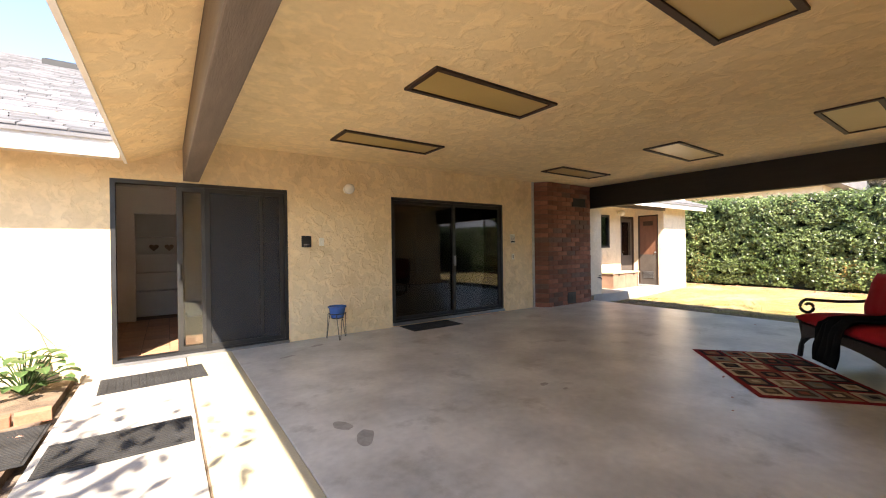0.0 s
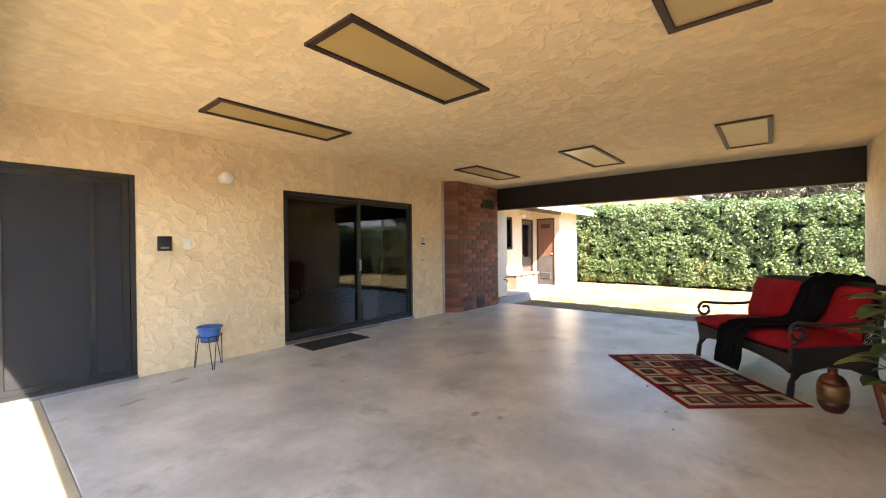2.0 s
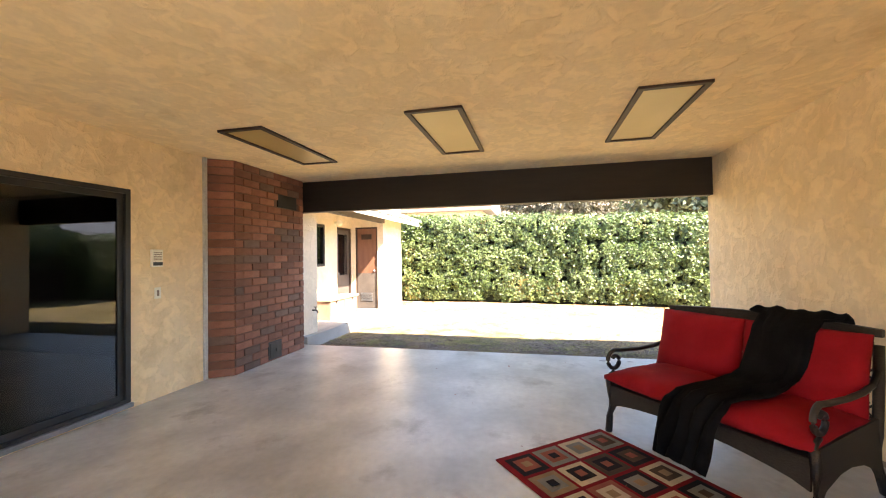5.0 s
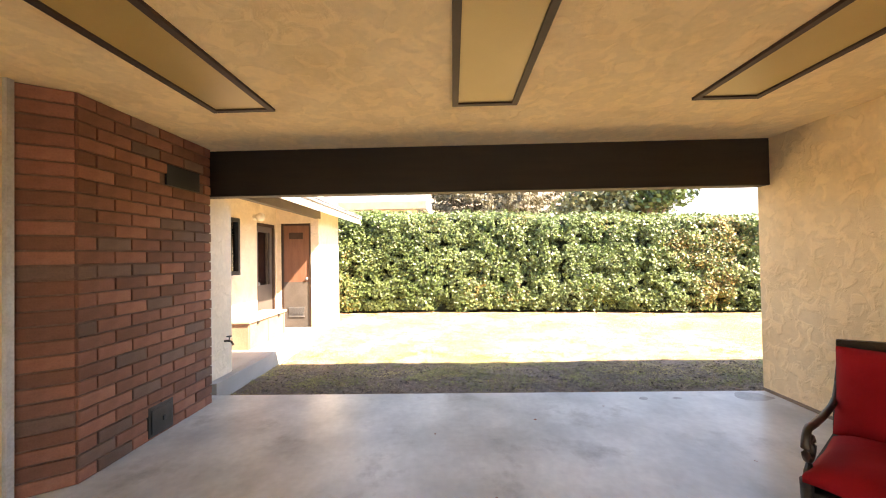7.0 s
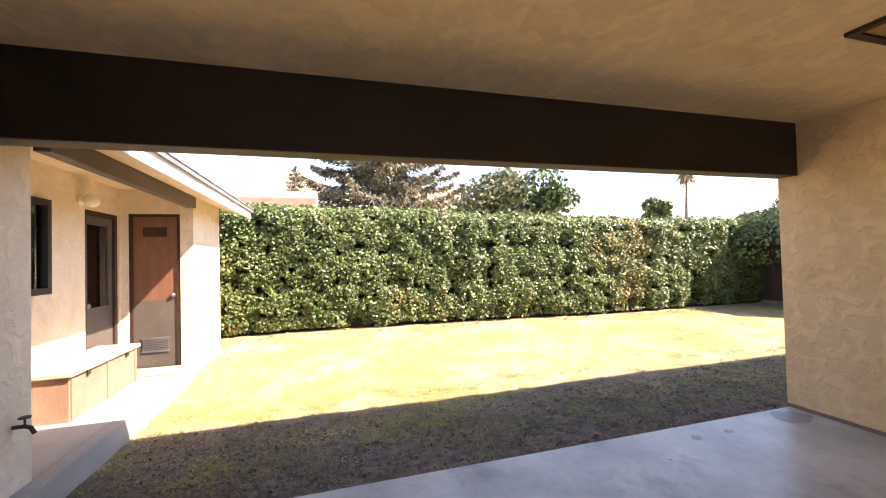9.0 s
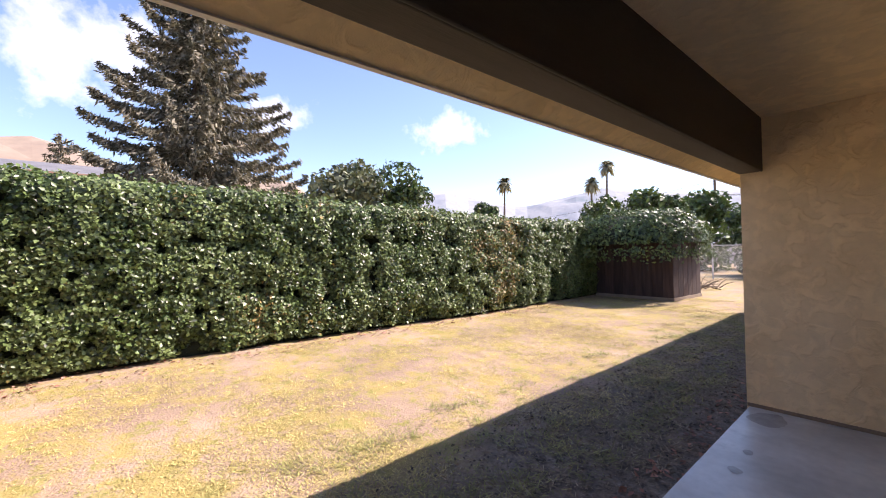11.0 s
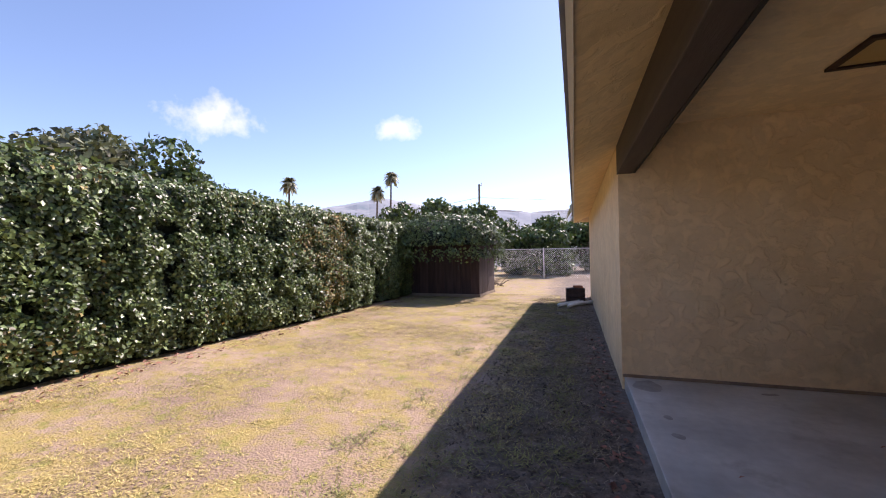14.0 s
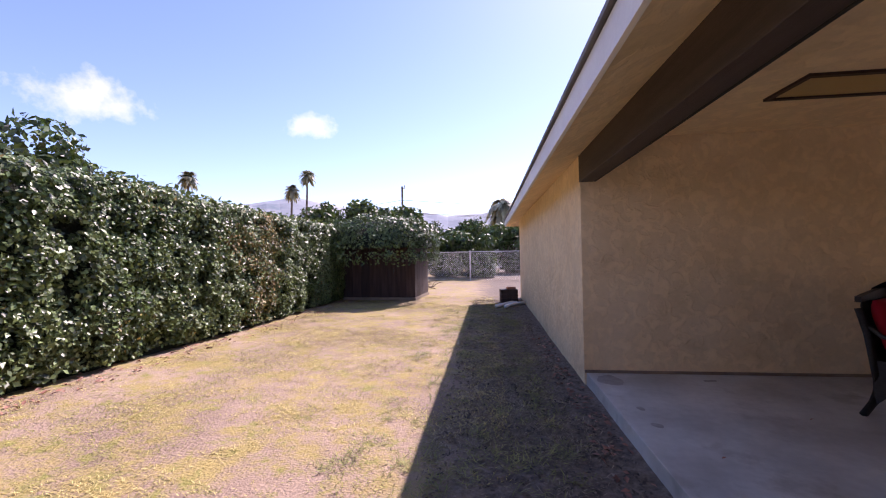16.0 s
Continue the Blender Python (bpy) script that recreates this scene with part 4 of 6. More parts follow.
for z in (0.5, 0.85, 1.2, 1.55):
    bm = B(); box(bm, 0.05, 0.95, 9.65, 10.1, z, z + 0.025)
    tagged(part("shelf", bm, M["room_white"]), "plain white closet shelf with few things", "shelf", "closet shelves")
for x in (0.38, 0.62):
    bm = B()
    prism(bm, [(x + 0.075 * 1.0 * math.sin(a) ** 3, 1.36 + 0.0047 * (13 * math.cos(a) - 5 * math.cos(2 * a) - 2 * math.cos(3 * a) - math.cos(4 * a))) for a in np.linspace(0, math.tau, 24, endpoint=False)], "y", 9.8, 9.83)
    tagged(part("heart_ornament", bm, M["pale_wood"]), "brown heart-shaped ornament on the closet shelf", "ornament", "heart ornaments")
w = tagged(new("door_room"), "white panelled inner door", "door", kind="structure")
bm = B(); box(bm, 1.35, 2.15, 9.44, 9.5, 0.015, 2.03, 0.005)
part("door_panel", bm, M["room_white"], w)
bm = B(); box(bm, 1.27, 1.35, 9.43, 9.5, 0.015, 2.12); box(bm, 2.15, 2.23, 9.43, 9.5, 0.015, 2.12); box(bm, 1.35, 2.15, 9.43, 9.5, 2.03, 2.12)
part("casing", bm, M["room_white"], w)
bm = B()
box(bm, 2.75, 2.85, WY + 0.2, 12, 0, 2.5); box(bm, 7.5, 7.6, WY + 0.2, 12, 0, 2.5); box(bm, 2.85, 7.5, 11.9, 12, 0, 2.5)
struct("wall_room_2", bm, M["room_wall"], "off-white walls of the dark room", "wall")
bm = B(); box(bm, 2.75, 7.6, WY + 0.2, 12, 2.45, 2.5)
struct("ceiling_room_2", bm, M["room_wall"], "plain ceiling of the dark room", "ceiling")
bm = B(); box(bm, 2.75, 7.6, WY + 0.03, 12, -0.02, 0.02)
struct("floor_room_2", bm, M["carpet"], "grey carpet in the dark room", "floor")


def dresser():
    d = empty("dresser", pose(3.9, 9.2, 0.02), "dark wooden dresser in the unlit room", "dresser")
    bm = B(); box(bm, 0, 1.1, 0.01, 0.5, 0.08, 0.85, 0.008)
    part("carcass", bm, M["darkwood"], d)
    bm = B(); box(bm, -0.03, 1.13, -0.02, 0.52, 0.85, 0.89, 0.008)
    part("top", bm, M["darkwood"], d)
    for x in (0.02, 1.02):
        for yy in (0.03, 0.43):
            bm = B(); box(bm, x, x + 0.06, yy, yy + 0.06, 0, 0.08)
            part("leg", bm, M["darkwood"], d)
    for i in range(3):
        bm = B(); box(bm, 0.03, 1.07, -0.012, 0.01, 0.11 + i * 0.245, 0.335 + i * 0.245, 0.006)
        part("drawer", bm, M["darkwood"], d)


dresser()


# ---- patio things ----
def ceiling_light(x0, x1, y0, y1):
    l = empty("ceiling_light", pose((x0 + x1) / 2, (y0 + y1) / 2, CZ), "amber acrylic ceiling light panel in a dark brown frame", "ceiling light", "patio ceiling lights")
    a, b, w = (x1 - x0) / 2, (y1 - y0) / 2, 0.045
    for n in range(2):
        s = -1 if n else 1
        bm = B(); box(bm, -a, a, s * b - (w if s > 0 else 0), s * b + (0 if s > 0 else w), -0.022, 0.0, 0.003)
        part("frame_rail", bm, M["frame"], l)
        bm = B(); box(bm, s * a - (w if s > 0 else 0), s * a + (0 if s > 0 else w), -b + w, b - w, -0.021, 0.0, 0.003)
        part("frame_rail", bm, M["frame"], l)
    bm = B(); box(bm, -a + w, a - w, -b + w, b - w, -0.008, -0.001)
    part("diffuser", bm, M["acrylic"], l, "amber pebbled acrylic panel")


for px0, px1 in ((2.24, 3.63), (6.09, 7.50)):
    for py0, py1 in ((4.72, 5.20), (2.87, 3.36), (1.08, 1.57)):
        ceiling_light(px0, px1, py0, py1)

a = empty("alarm_keypad", pose(2.20, WY, 1.39), "black alarm keypad box on the stucco wall", "keypad")
bm = B(); box(bm, -0.065, 0.065, -0.03, 0, -0.08, 0.08, 0.006)
part("case", bm, M["black"], a)
bm = B(); box(bm, -0.04, 0.04, -0.034, -0.03, -0.055, -0.035)
part("key_strip", bm, M["silver"], a)
a = empty("light_switch", pose(2.42, WY, 1.385), "ivory light switch plate", "light switch")
bm = B(); box(bm, -0.035, 0.035, -0.008, 0, -0.058, 0.058, 0.003)
part("plate", bm, M["ivory"], a)
bm = B(); box(bm, -0.006, 0.006, -0.018, -0.008, -0.012, 0.012, 0.002)
part("toggle", bm, M["ivory"], a)
a = empty("intercom", pose(6.28, WY, 1.44), "ivory intercom box with a dark grille", "intercom")
bm = B(); box(bm, -0.06, 0.06, -0.03, 0, -0.09, 0.09, 0.006)
part("case", bm, M["ivory"], a)
for i in range(5):
    bm = B(); box(bm, -0.045, 0.045, -0.034, -0.03, -0.02 + i * 0.018, -0.012 + i * 0.018)
    part("grille_slat", bm, M["pale_wood"], a)
bm = B(); box(bm, -0.05, 0.05, -0.036, -0.03, -0.075, -0.04)
part("button_strip", bm, M["black"], a)
a = empty("wall_outlet", pose(6.30, WY, 1.08), "ivory outlet plate on the wall", "outlet")
bm = B(); box(bm, -0.035, 0.035, -0.008, 0, -0.058, 0.058, 0.003)
part("plate", bm, M["ivory"], a)
bm = B(); box(bm, -0.012, 0.012, -0.011, -0.008, -0.03, 0.03)
part("socket", bm, M["pale_wood"], a)


def floor_mat(x0, x1, y0, y1, rz, label, ribs, z=0.0):
    m = empty("rubber_mat", pose((x0 + x1) / 2, (y0 + y1) / 2, z, 0, 0, rz), label, "door mat")
    a, b = (x1 - x0) / 2, (y1 - y0) / 2
    bm = B(); box(bm, -a, a, -b, b, 0, 0.008, 0.003)
    part("base", bm, M["rubber"], m)
    bm = B()
    n = int(2 * b / 0.03)
    for i in range(n):
        y = -b + 0.02 + i * (2 * b - 0.04) / n
        for k in range(ribs):
            xa = -a + 0.02 + k * (2 * a - 0.04) / ribs
            box(bm, xa, xa + (2 * a - 0.04) / ribs - (0.012 if ribs > 1 else 0), y, y + 0.016, 0.008, 0.015)
    part("ribs", bm, M["rubber"], m)


floor_mat(0.04, 0.90, 5.10, 5.62, 3, "worn black rubber link mat before the open door", 14)
floor_mat(-0.07, 0.72, 3.58, 4.06, 0, "black ribbed rubber mat on the sunny walk", 1)
floor_mat(-0.62, -0.16, 3.95, 4.68, 0, "black ribbed rubber mat in the garden bed", 1, -0.045)
floor_mat(3.66, 4.60, 5.62, 6.10, 0, "flat black door mat at the closed slider", 1)


def plant_stand():
    s = empty("plant_stand", pose(2.56, 5.92, 0), "black wire plant stand with hairpin legs", "plant stand")
    for r, z in ((0.12, 0.36), (0.085, 0.30)):
        bm = B(); tube(bm, [(r * math.cos(t), r * math.sin(t), z) for t in np.linspace(0, math.tau, 25)], 0.006, 6)
        part("ring", bm, M["black"], s)
    for k in range(3):
        t = k * math.tau / 3 + 0.4
        c, q = math.cos(t), math.sin(t)
        bm = B(); tube(bm, [(0.12 * c - 0.04 * q, 0.12 * q + 0.04 * c, 0.36), (0.155 * c - 0.008 * q, 0.155 * q + 0.008 * c, 0.006), (0.155 * c + 0.008 * q, 0.155 * q - 0.008 * c, 0.006), (0.12 * c + 0.04 * q, 0.12 * q - 0.04 * c, 0.36)], 0.005, 6)
        part("leg", bm, M["black"], s)
    p = empty("flower_pot", pose(2.56, 5.92, 0.29), "blue glazed ceramic flower pot on the wire stand", "flower pot")
    bm = B(); lathe(bm, [(0.07, 0.0), (0.085, 0.02), (0.105, 0.09), (0.115, 0.15), (0.13, 0.158), (0.13, 0.175), (0.115, 0.178), (0.108, 0.15), (0.09, 0.14)], 28)
    part("bowl", bm, M["blue"], p, smooth=True)
    bm = B(); lathe(bm, [(0.0, 0.142), (0.106, 0.142), (0.1, 0.15), (0.0, 0.155)], 20)
    part("soil", bm, M["soil"], p)


plant_stand()


# ---- seating corner ----
def cushion(w, d, h, puff, seed=0, sag=0.0):
    bm = B()
    bmesh.ops.create_grid(bm, x_segments=18, y_segments=14, size=0.5)
    top = list(bm.verts)
    r = bmesh.ops.extrude_face_region(bm, geom=bm.faces[:])
    up = [g for g in r["geom"] if isinstance(g, bmesh.types.BMVert)]
    upset = set(up)
    for v in bm.verts:
        x, y = v.co.x * 2, v.co.y * 2
        e = (1 - abs(x) ** 4) * (1 - abs(y) ** 4)
        k = 0.35 + 0.65 * max(e, 0) ** 0.5
        n = noise.noise((x * 2.0 + seed, y * 2.0, seed)) * 0.012 + noise.noise((x * 5 + seed, y * 3, seed + 2)) * 0.006
        cx = 1 - 0.05 * abs(y) ** 3
        z = (h / 2 + puff * max(e, 0) ** 0.6 + n) * k
        v.co = Vector((x * w / 2 * (1 - 0.03 * (1 - abs(y))), y * d / 2 * cx, z - sag * (1 - x * x) if v in upset else -z * 0.8))
    bmesh.ops.recalc_face_normals(bm, faces=bm.faces)
    return bm


def wicker_panel(bm, u0, u1, v0, v1, fn, step=0.03, r=0.006):
    """Open lattice of strands; fn maps (u, v) to a place."""
    n = int((u1 - u0 + v1 - v0) / step)
    for s in (1, -1):
        for i in range(n):
            pts = []
            for k in range(9):
                v = v0 + (v1 - v0) * k / 8
                u = (u0 - (v1 - v0) + i * step + (v - v0)) if s > 0 else (u0 + i * step - (v - v0))
                if u0 <= u <= u1:
                    pts.append(fn(u, v))
            if len(pts) > 1:
                tube(bm, pts, r, 4)


def loveseat():
    s = empty("wicker_loveseat", pose(6.10, 1.09, 0, 0, 0, 217.4), "black wicker loveseat with red cushions and scrolled iron arms", "loveseat")
    W, D = 1.36, 0.76
    hw = W / 2
    for sx in (-1, 1):
        x = sx * (hw - 0.03)
        bm = B()
        tube(bm, [(x, -0.36, 0), (x, -0.345, 0.12), (x, -0.33, 0.30), (x, -0.35, 0.42)], 0.026, 8)
        part("front_leg", bm, M["wicker"], s, smooth=True)
        bm = B()
        tube(bm, [(x, 0.42, 0), (x, 0.36, 0.12), (x, 0.34, 0.35), (x, 0.38, 0.66), (x * 0.98, 0.43, 0.86)], 0.026, 8)
        part("back_leg", bm, M["wicker"], s, smooth=True)
        bm = B()
        prism(bm, [(-0.34, 0.42), (-0.34, 0.12), (-0.27, 0.20), (-0.12, 0.25), (0.0, 0.26), (0.14, 0.24), (0.28, 0.18), (0.35, 0.10), (0.36, 0.46), (0.0, 0.44)], "x", x - 0.012, x + 0.012)
        part("side_panel", bm, M["wicker"], s)
        bm = B()
        arm = [(x, 0.37, 0.72), (x, 0.30, 0.65), (x, 0.18, 0.625), (x, 0.0, 0.62), (x, -0.2, 0.63)]
        arm += [(x, -0.28 - 0.085 * math.sin(t) * (1 - t / 11), 0.555 + 0.085 * math.cos(t) * (1 - t / 11)) for t in np.linspace(0.1, 7.2, 22)]
        tube(bm, arm, 0.017, 8)
        part("arm", bm, M["iron"], s, "scrolled dark iron arm", smooth=True)
        bm = B(); tube(bm, [(x, -0.35, 0.42), (x, -0.33, 0.45), (x, -0.29, 0.47)], 0.014, 8)
        part("arm_post", bm, M["iron"], s)
    bm = B(); box(bm, -hw + 0.03, hw - 0.03, -0.35, 0.35, 0.33, 0.37, 0.01)
    part("seat_frame", bm, M["wicker"], s)
    bm = B()
    n = 16
    prism(bm, [(-hw + 0.05 + (W - 0.1) * i / n, 0.35) for i in range(n + 1)] + [(hw - 0.05 - (W - 0.1) * i / n, 0.20 + 0.08 * math.sin(math.pi * i / n) ** 0.6) for i in range(n + 1)], "y", -0.35, -0.33)
    part("front_apron", bm, M["wicker"], s, "woven dark wicker apron")

    def backfn(u, v):
        return (u, 0.36 + 0.12 * (v - 0.38), v)
    bm = B()
    wicker_panel(bm, -hw + 0.05, hw - 0.05, 0.38, 0.94, backfn)
    part("back_lattice", bm, M["wicker"], s)
    bm = B()
    prism(bm, [(-hw + 0.02 + (W - 0.04) * i / n, 0.91) for i in range(n + 1)] + [(hw - 0.02 - (W - 0.04) * i / n, 0.955 + 0.03 * math.sin(math.pi * i / n)) for i in range(n + 1)], "y", 0.405, 0.445)
    part("back_rail", bm, M["wicker"], s)
    for k, (cx, sd) in enumerate(((-0.325, 1), (0.325, 7))):
        c = part("seat_cushion", cushion(0.66, 0.70, 0.10, 0.035, sd), M["red"], s, "red fabric seat cushion", True)
        c.location = (cx, -0.06, 0.435)
        c = part("back_cushion", cushion(0.65, 0.50, 0.09, 0.06, sd + 3), M["red"], s, "plump red back cushion", True)
        c.matrix_basis = pose(cx, 0.27, 0.70, 76, 0, 3 if k else -2)
    return s


loveseat()


def throw_blanket():
    """Black throw: over the back rail, down a cushion, across the seat and over the front edge."""
    prof = [(0.52, 0.60), (0.50, 0.78), (0.47, 0.97), (0.42, 1.005), (0.33, 0.97), (0.215, 0.90), (0.165, 0.75), (0.12, 0.60), (0.06, 0.555), (-0.08, 0.545), (-0.25, 0.535), (-0.39, 0.52), (-0.445, 0.46), (-0.45, 0.36), (-0.46, 0.22), (-0.47, 0.08)]
    bm = B()
    nu = 26
    grid = []
    for j in range(len(prof) * 3 - 2):
        i, f = divmod(j, 3)
        f /= 3
        a, b = prof[i], prof[min(i + 1, len(prof) - 1)]
        y, z = a[0] + (b[0] - a[0]) * f, a[1] + (b[1] - a[1]) * f
        t = j / (len(prof) * 3 - 3)
        shift = -0.10 - 0.45 * max(0, t - 0.42)
        row = []
        for k in range(nu):
            u = k / (nu - 1) - 0.5
            wdt = 0.36 - 0.04 * t + 0.16 * (t < 0.25)
            fold = 0.022 * math.sin(u * 26 + 3 * t) * (0.35 + t) + 0.02 * noise.noise((u * 6, t * 9, 1))
            lift = max(0.0, fold) * 1.0
            row.append(bm.verts.new((0.36 + shift + u * wdt + 0.03 * noise.noise((t * 7, u * 3, 5)), y - (fold if t > 0.72 or t < 0.12 else lift * 0.3), z + lift)))
        grid.append(row)
    for r0, r1 in zip(grid, grid[1:]):
        for k in range(nu - 1):
            bm.faces.new((r0[k], r0[k + 1], r1[k + 1], r1[k]))
    ob = part("throw_blanket", bm, M["throw"], smooth=True)
    ob.matrix_world = pose(6.10, 1.09, 0, 0, 0, 217.4)
    sol = ob.modifiers.new("thick", 'SOLIDIFY')
    sol.thickness = 0.018
    return tagged(ob, "black fleece throw draped over the red cushions", "blanket")


throw_blanket()


def rug():
    r = empty("area_rug", pose(5.485, 1.725, 0, 0, 0, 39.8), "red area rug with nested multicoloured rectangles", "rug")
    L, W = 1.56, 1.01
    bm = B(); box(bm, -L / 2, L / 2, -W / 2, W / 2, 0, 0.009, 0.003)
    part("ground_weave", bm, M["rug_red"], r)
    rng = random.Random(12)
    cols = ["rug_cream", "rug_tan", "rug_grey", "rug_brown", "rug_dark", "rug_rose"]
    nx, ny = 6, 4
    for i in range(nx):
        for j in range(ny):
            cw, ch = L / nx, W / ny
            cx, cy = -L / 2 + 0.03 + (i + 0.5) * (L - 0.06) / nx, -W / 2 + 0.03 + (j + 0.5) * (W - 0.06) / ny
            pick = rng.sample(cols, 3)
            if (i + j) % 3 == 0:
                pick[0] = "rug_cream"
            if pick[1] == "rug_cream" and pick[0] == "rug_cream":
                pick[1] = "rug_dark"
            for k, sc in enumerate((0.84, 0.54, 0.24)):
                bm = B(); box(bm, cx - cw * sc / 2, cx + cw * sc / 2, cy - ch * sc / 2, cy + ch * sc / 2, 0.008, 0.0105 + 0.0015 * k)
                part("rug_block", bm, M[pick[k]], r)


for nm, c in (("rug_red", (0.20, 0.010, 0.016)), ("rug_cream", (0.50, 0.42, 0.30)), ("rug_tan", (0.26, 0.18, 0.11)), ("rug_grey", (0.20, 0.20, 0.18)), ("rug_brown", (0.075, 0.050, 0.035)), ("rug_dark", (0.018, 0.014, 0.018)), ("rug_rose", (0.26, 0.085, 0.06))):
    M[nm] = mat(nm, tuple(v * 0.85 for v in c), tuple(v * 1.1 for v in c), 8, 0.97, 0.5, 320, dist=0.002, spec=0.15)
rug()

v = empty("floor_vase", pose(5.21, 0.73, 0), "bronze lacquered round floor vase with a gold band", "vase")
v.scale = (0.67, 0.67, 0.92)
bm = B(); lathe(bm, [(0.085, 0), (0.10, 0.01), (0.135, 0.06), (0.141, 0.10)], 32)
part("lower_body", bm, M["vase"], v, smooth=True)
bm = B(); lathe(bm, [(0.141, 0.10), (0.146, 0.15), (0.144, 0.20), (0.136, 0.24)], 32)
part("middle_band", bm, M["gold"], v, "dull gold lacquer band", True)
bm = B(); lathe(bm, [(0.136, 0.24), (0.116, 0.28), (0.085, 0.308), (0.050, 0.32), (0.043, 0.335), (0.045, 0.355), (0.055, 0.365), (0.045, 0.366), (0.035, 0.34)], 32)
part("neck", bm, M["vase"], v, smooth=True)


def leaf_blade(bm, base, tip, width, lobes, up):
    """A large leaf as a curved strip with a lobed outline."""
    base, tip = Vector(base), Vector(tip)
    d = tip - base
    side = d.cross(Vector(up)).normalized()
    nrm = side.cross(d).normalized()
    n = 10
    prev = None
    for i in range(n + 1):
        t = i / n
        w = width * math.sin(math.pi * min(1, 0.12 + t * 0.88)) ** 0.7 * (1 - 0.35 * lobes * (i % 2))
        p = base + d * t + nrm * (0.25 * d.length * t * (1 - t)) - Vector((0, 0, 0.18 * d.length * t * t))
        row = [bm.verts.new(p - side * w + nrm * w * 0.25), bm.verts.new(p), bm.verts.new(p + side * w + nrm * w * 0.25)]
        if prev:
            for k in range(2):
                bm.faces.new((prev[k], prev[k + 1], row[k + 1], row[k]))
        prev = row


def potted_plant():
    c = Vector((5.06, 0.32, 0))
    p = empty("planter", pose(c.x, c.y, 0, 0, 0, 20), "tapered red wood planter with woven wicker panels", "planter")
    a, b, h = 0.105, 0.145, 0.30
    bm = B()
    co = [(-a, -a), (a, -a), (a, a), (-a, a)]
    lo = [bm.verts.new((x, y, 0.03)) for x, y in co]
    hi = [bm.verts.new((x * b / a * 0.97, y * b / a * 0.97, h - 0.02)) for x, y in co]
    bm.faces.new(lo[::-1])
    for i in range(4):
        bm.faces.new((lo[i], lo[(i + 1) % 4], hi[(i + 1) % 4], hi[i]))
    part("wicker_panel", bm, M["basket"], p, "orange-brown woven panel")
    for x, y in co:
        bm = B(); tube(bm, [(x * 1.05, y * 1.05, 0), (x * 1.02, y * 1.02, 0.04), (x * b / a * 1.02, y * b / a * 1.02, h)], 0.024, 6)
        part("corner_post", bm, M["redwood"], p)
    for k in range(4):
        x, y = co[k]; x2, y2 = co[(k + 1) % 4]
        for z, f in ((0.05, 1.02), (h - 0.01, b / a)):
            bm = B(); tube(bm, [(x * f, y * f, z), (x2 * f, y2 * f, z)], 0.018, 6)
            part("rail", bm, M["redwood"], p)
    bm = B(); lathe(bm, [(0.0, h - 0.05), (0.18, h - 0.05), (0.17, h - 0.04), (0.0, h - 0.02)], 16)
    part("soil", bm, M["soil"], p)
    q = empty("potted_plant", pose(c.x, c.y, h - 0.04), "leafy green tropical plant growing in the wicker planter", "plant")
    rng = random.Random(8)
    for k in range(46):
        t = k * 2.4
        hgt = 0.12 + 0.56 * (k / 46) + rng.uniform(-0.04, 0.05)
        rad = rng.uniform(0.06, 0.27)
        m = Vector((rad * 0.5 * math.cos(t), rad * 0.5 * math.sin(t), hgt * 0.7))
        e = Vector((rad * math.cos(t), rad * math.sin(t), hgt))
        bm = B(); tube(bm, [(0.03 * math.cos(t), 0.03 * math.sin(t), 0), m, e], 0.007, 5, 0.004)
        part("stem", bm, M["stem"], q)
        ln = rng.uniform(0.16, 0.26)
        bm = B(); leaf_blade(bm, e, e + Vector((math.cos(t) * ln, math.sin(t) * ln, rng.uniform(-0.05, 0.05))), rng.uniform(0.06, 0.095), 0.3 if k < 30 else 0.0, (0, 0, 1))
        part("leaf", bm, M["plant_young"] if k % 6 == 0 else M["plant"], q, smooth=False)


potted_plant()


# ---- garden bed by the walk ----
def garden_plant():
    g = empty("garden_plant", pose(-0.52, 5.70, -0.05), "low bushy green plant against the wall", "plant")
    rng = random.Random(4)
    for k in range(46):
        t, r = rng.uniform(0, math.tau), rng.uniform(0.03, 0.30)
        e = Vector((r * math.cos(t) * 1.2, r * math.sin(t), rng.uniform(0.08, 0.34) * (1.2 - r)))
        bm = B(); tube(bm, [(0, 0, 0), e * 0.6 + Vector((0, 0, 0.03)), e], 0.006, 4)
        leaf_blade(bm, e, e + Vector((math.cos(t) * 0.14, math.sin(t) * 0.14, rng.uniform(-0.02, 0.05))), 0.055, 0.4, (0, 0, 1))
        part("leaf", bm, M["squash"], g)
    bm = B(); tube(bm, [(0.1, 0.1, 0), (0.15, 0.2, 0.3), (0.05, 0.28, 0.55), (-0.1, 0.3, 0.75)], 0.006, 5, 0.003)
    part("stalk", bm, M["bark"], g)


garden_plant()
edge_me = bpy.data.meshes.new("edging_brick")
bm = B(); box(bm, 0, 0.21, -0.05, 0.05, 0, 0.09, 0.006); bm.to_mesh(edge_me); bm.free()
edge_me.materials.append(M["brick_edge"])
ed = tagged(new("brick_edging"), "weathered red brick edging of the garden bed", "edging", kind="structure")
for i in range(16):
    o = new("brick", edge_me); o.parent = ed; o.matrix_world = pose(-0.19 + random.uniform(-0.01, 0.01), -1.2 + i * 0.225 + 0.3, -0.075, random.uniform(-2, 2), 0, 90 + random.uniform(-3, 3))
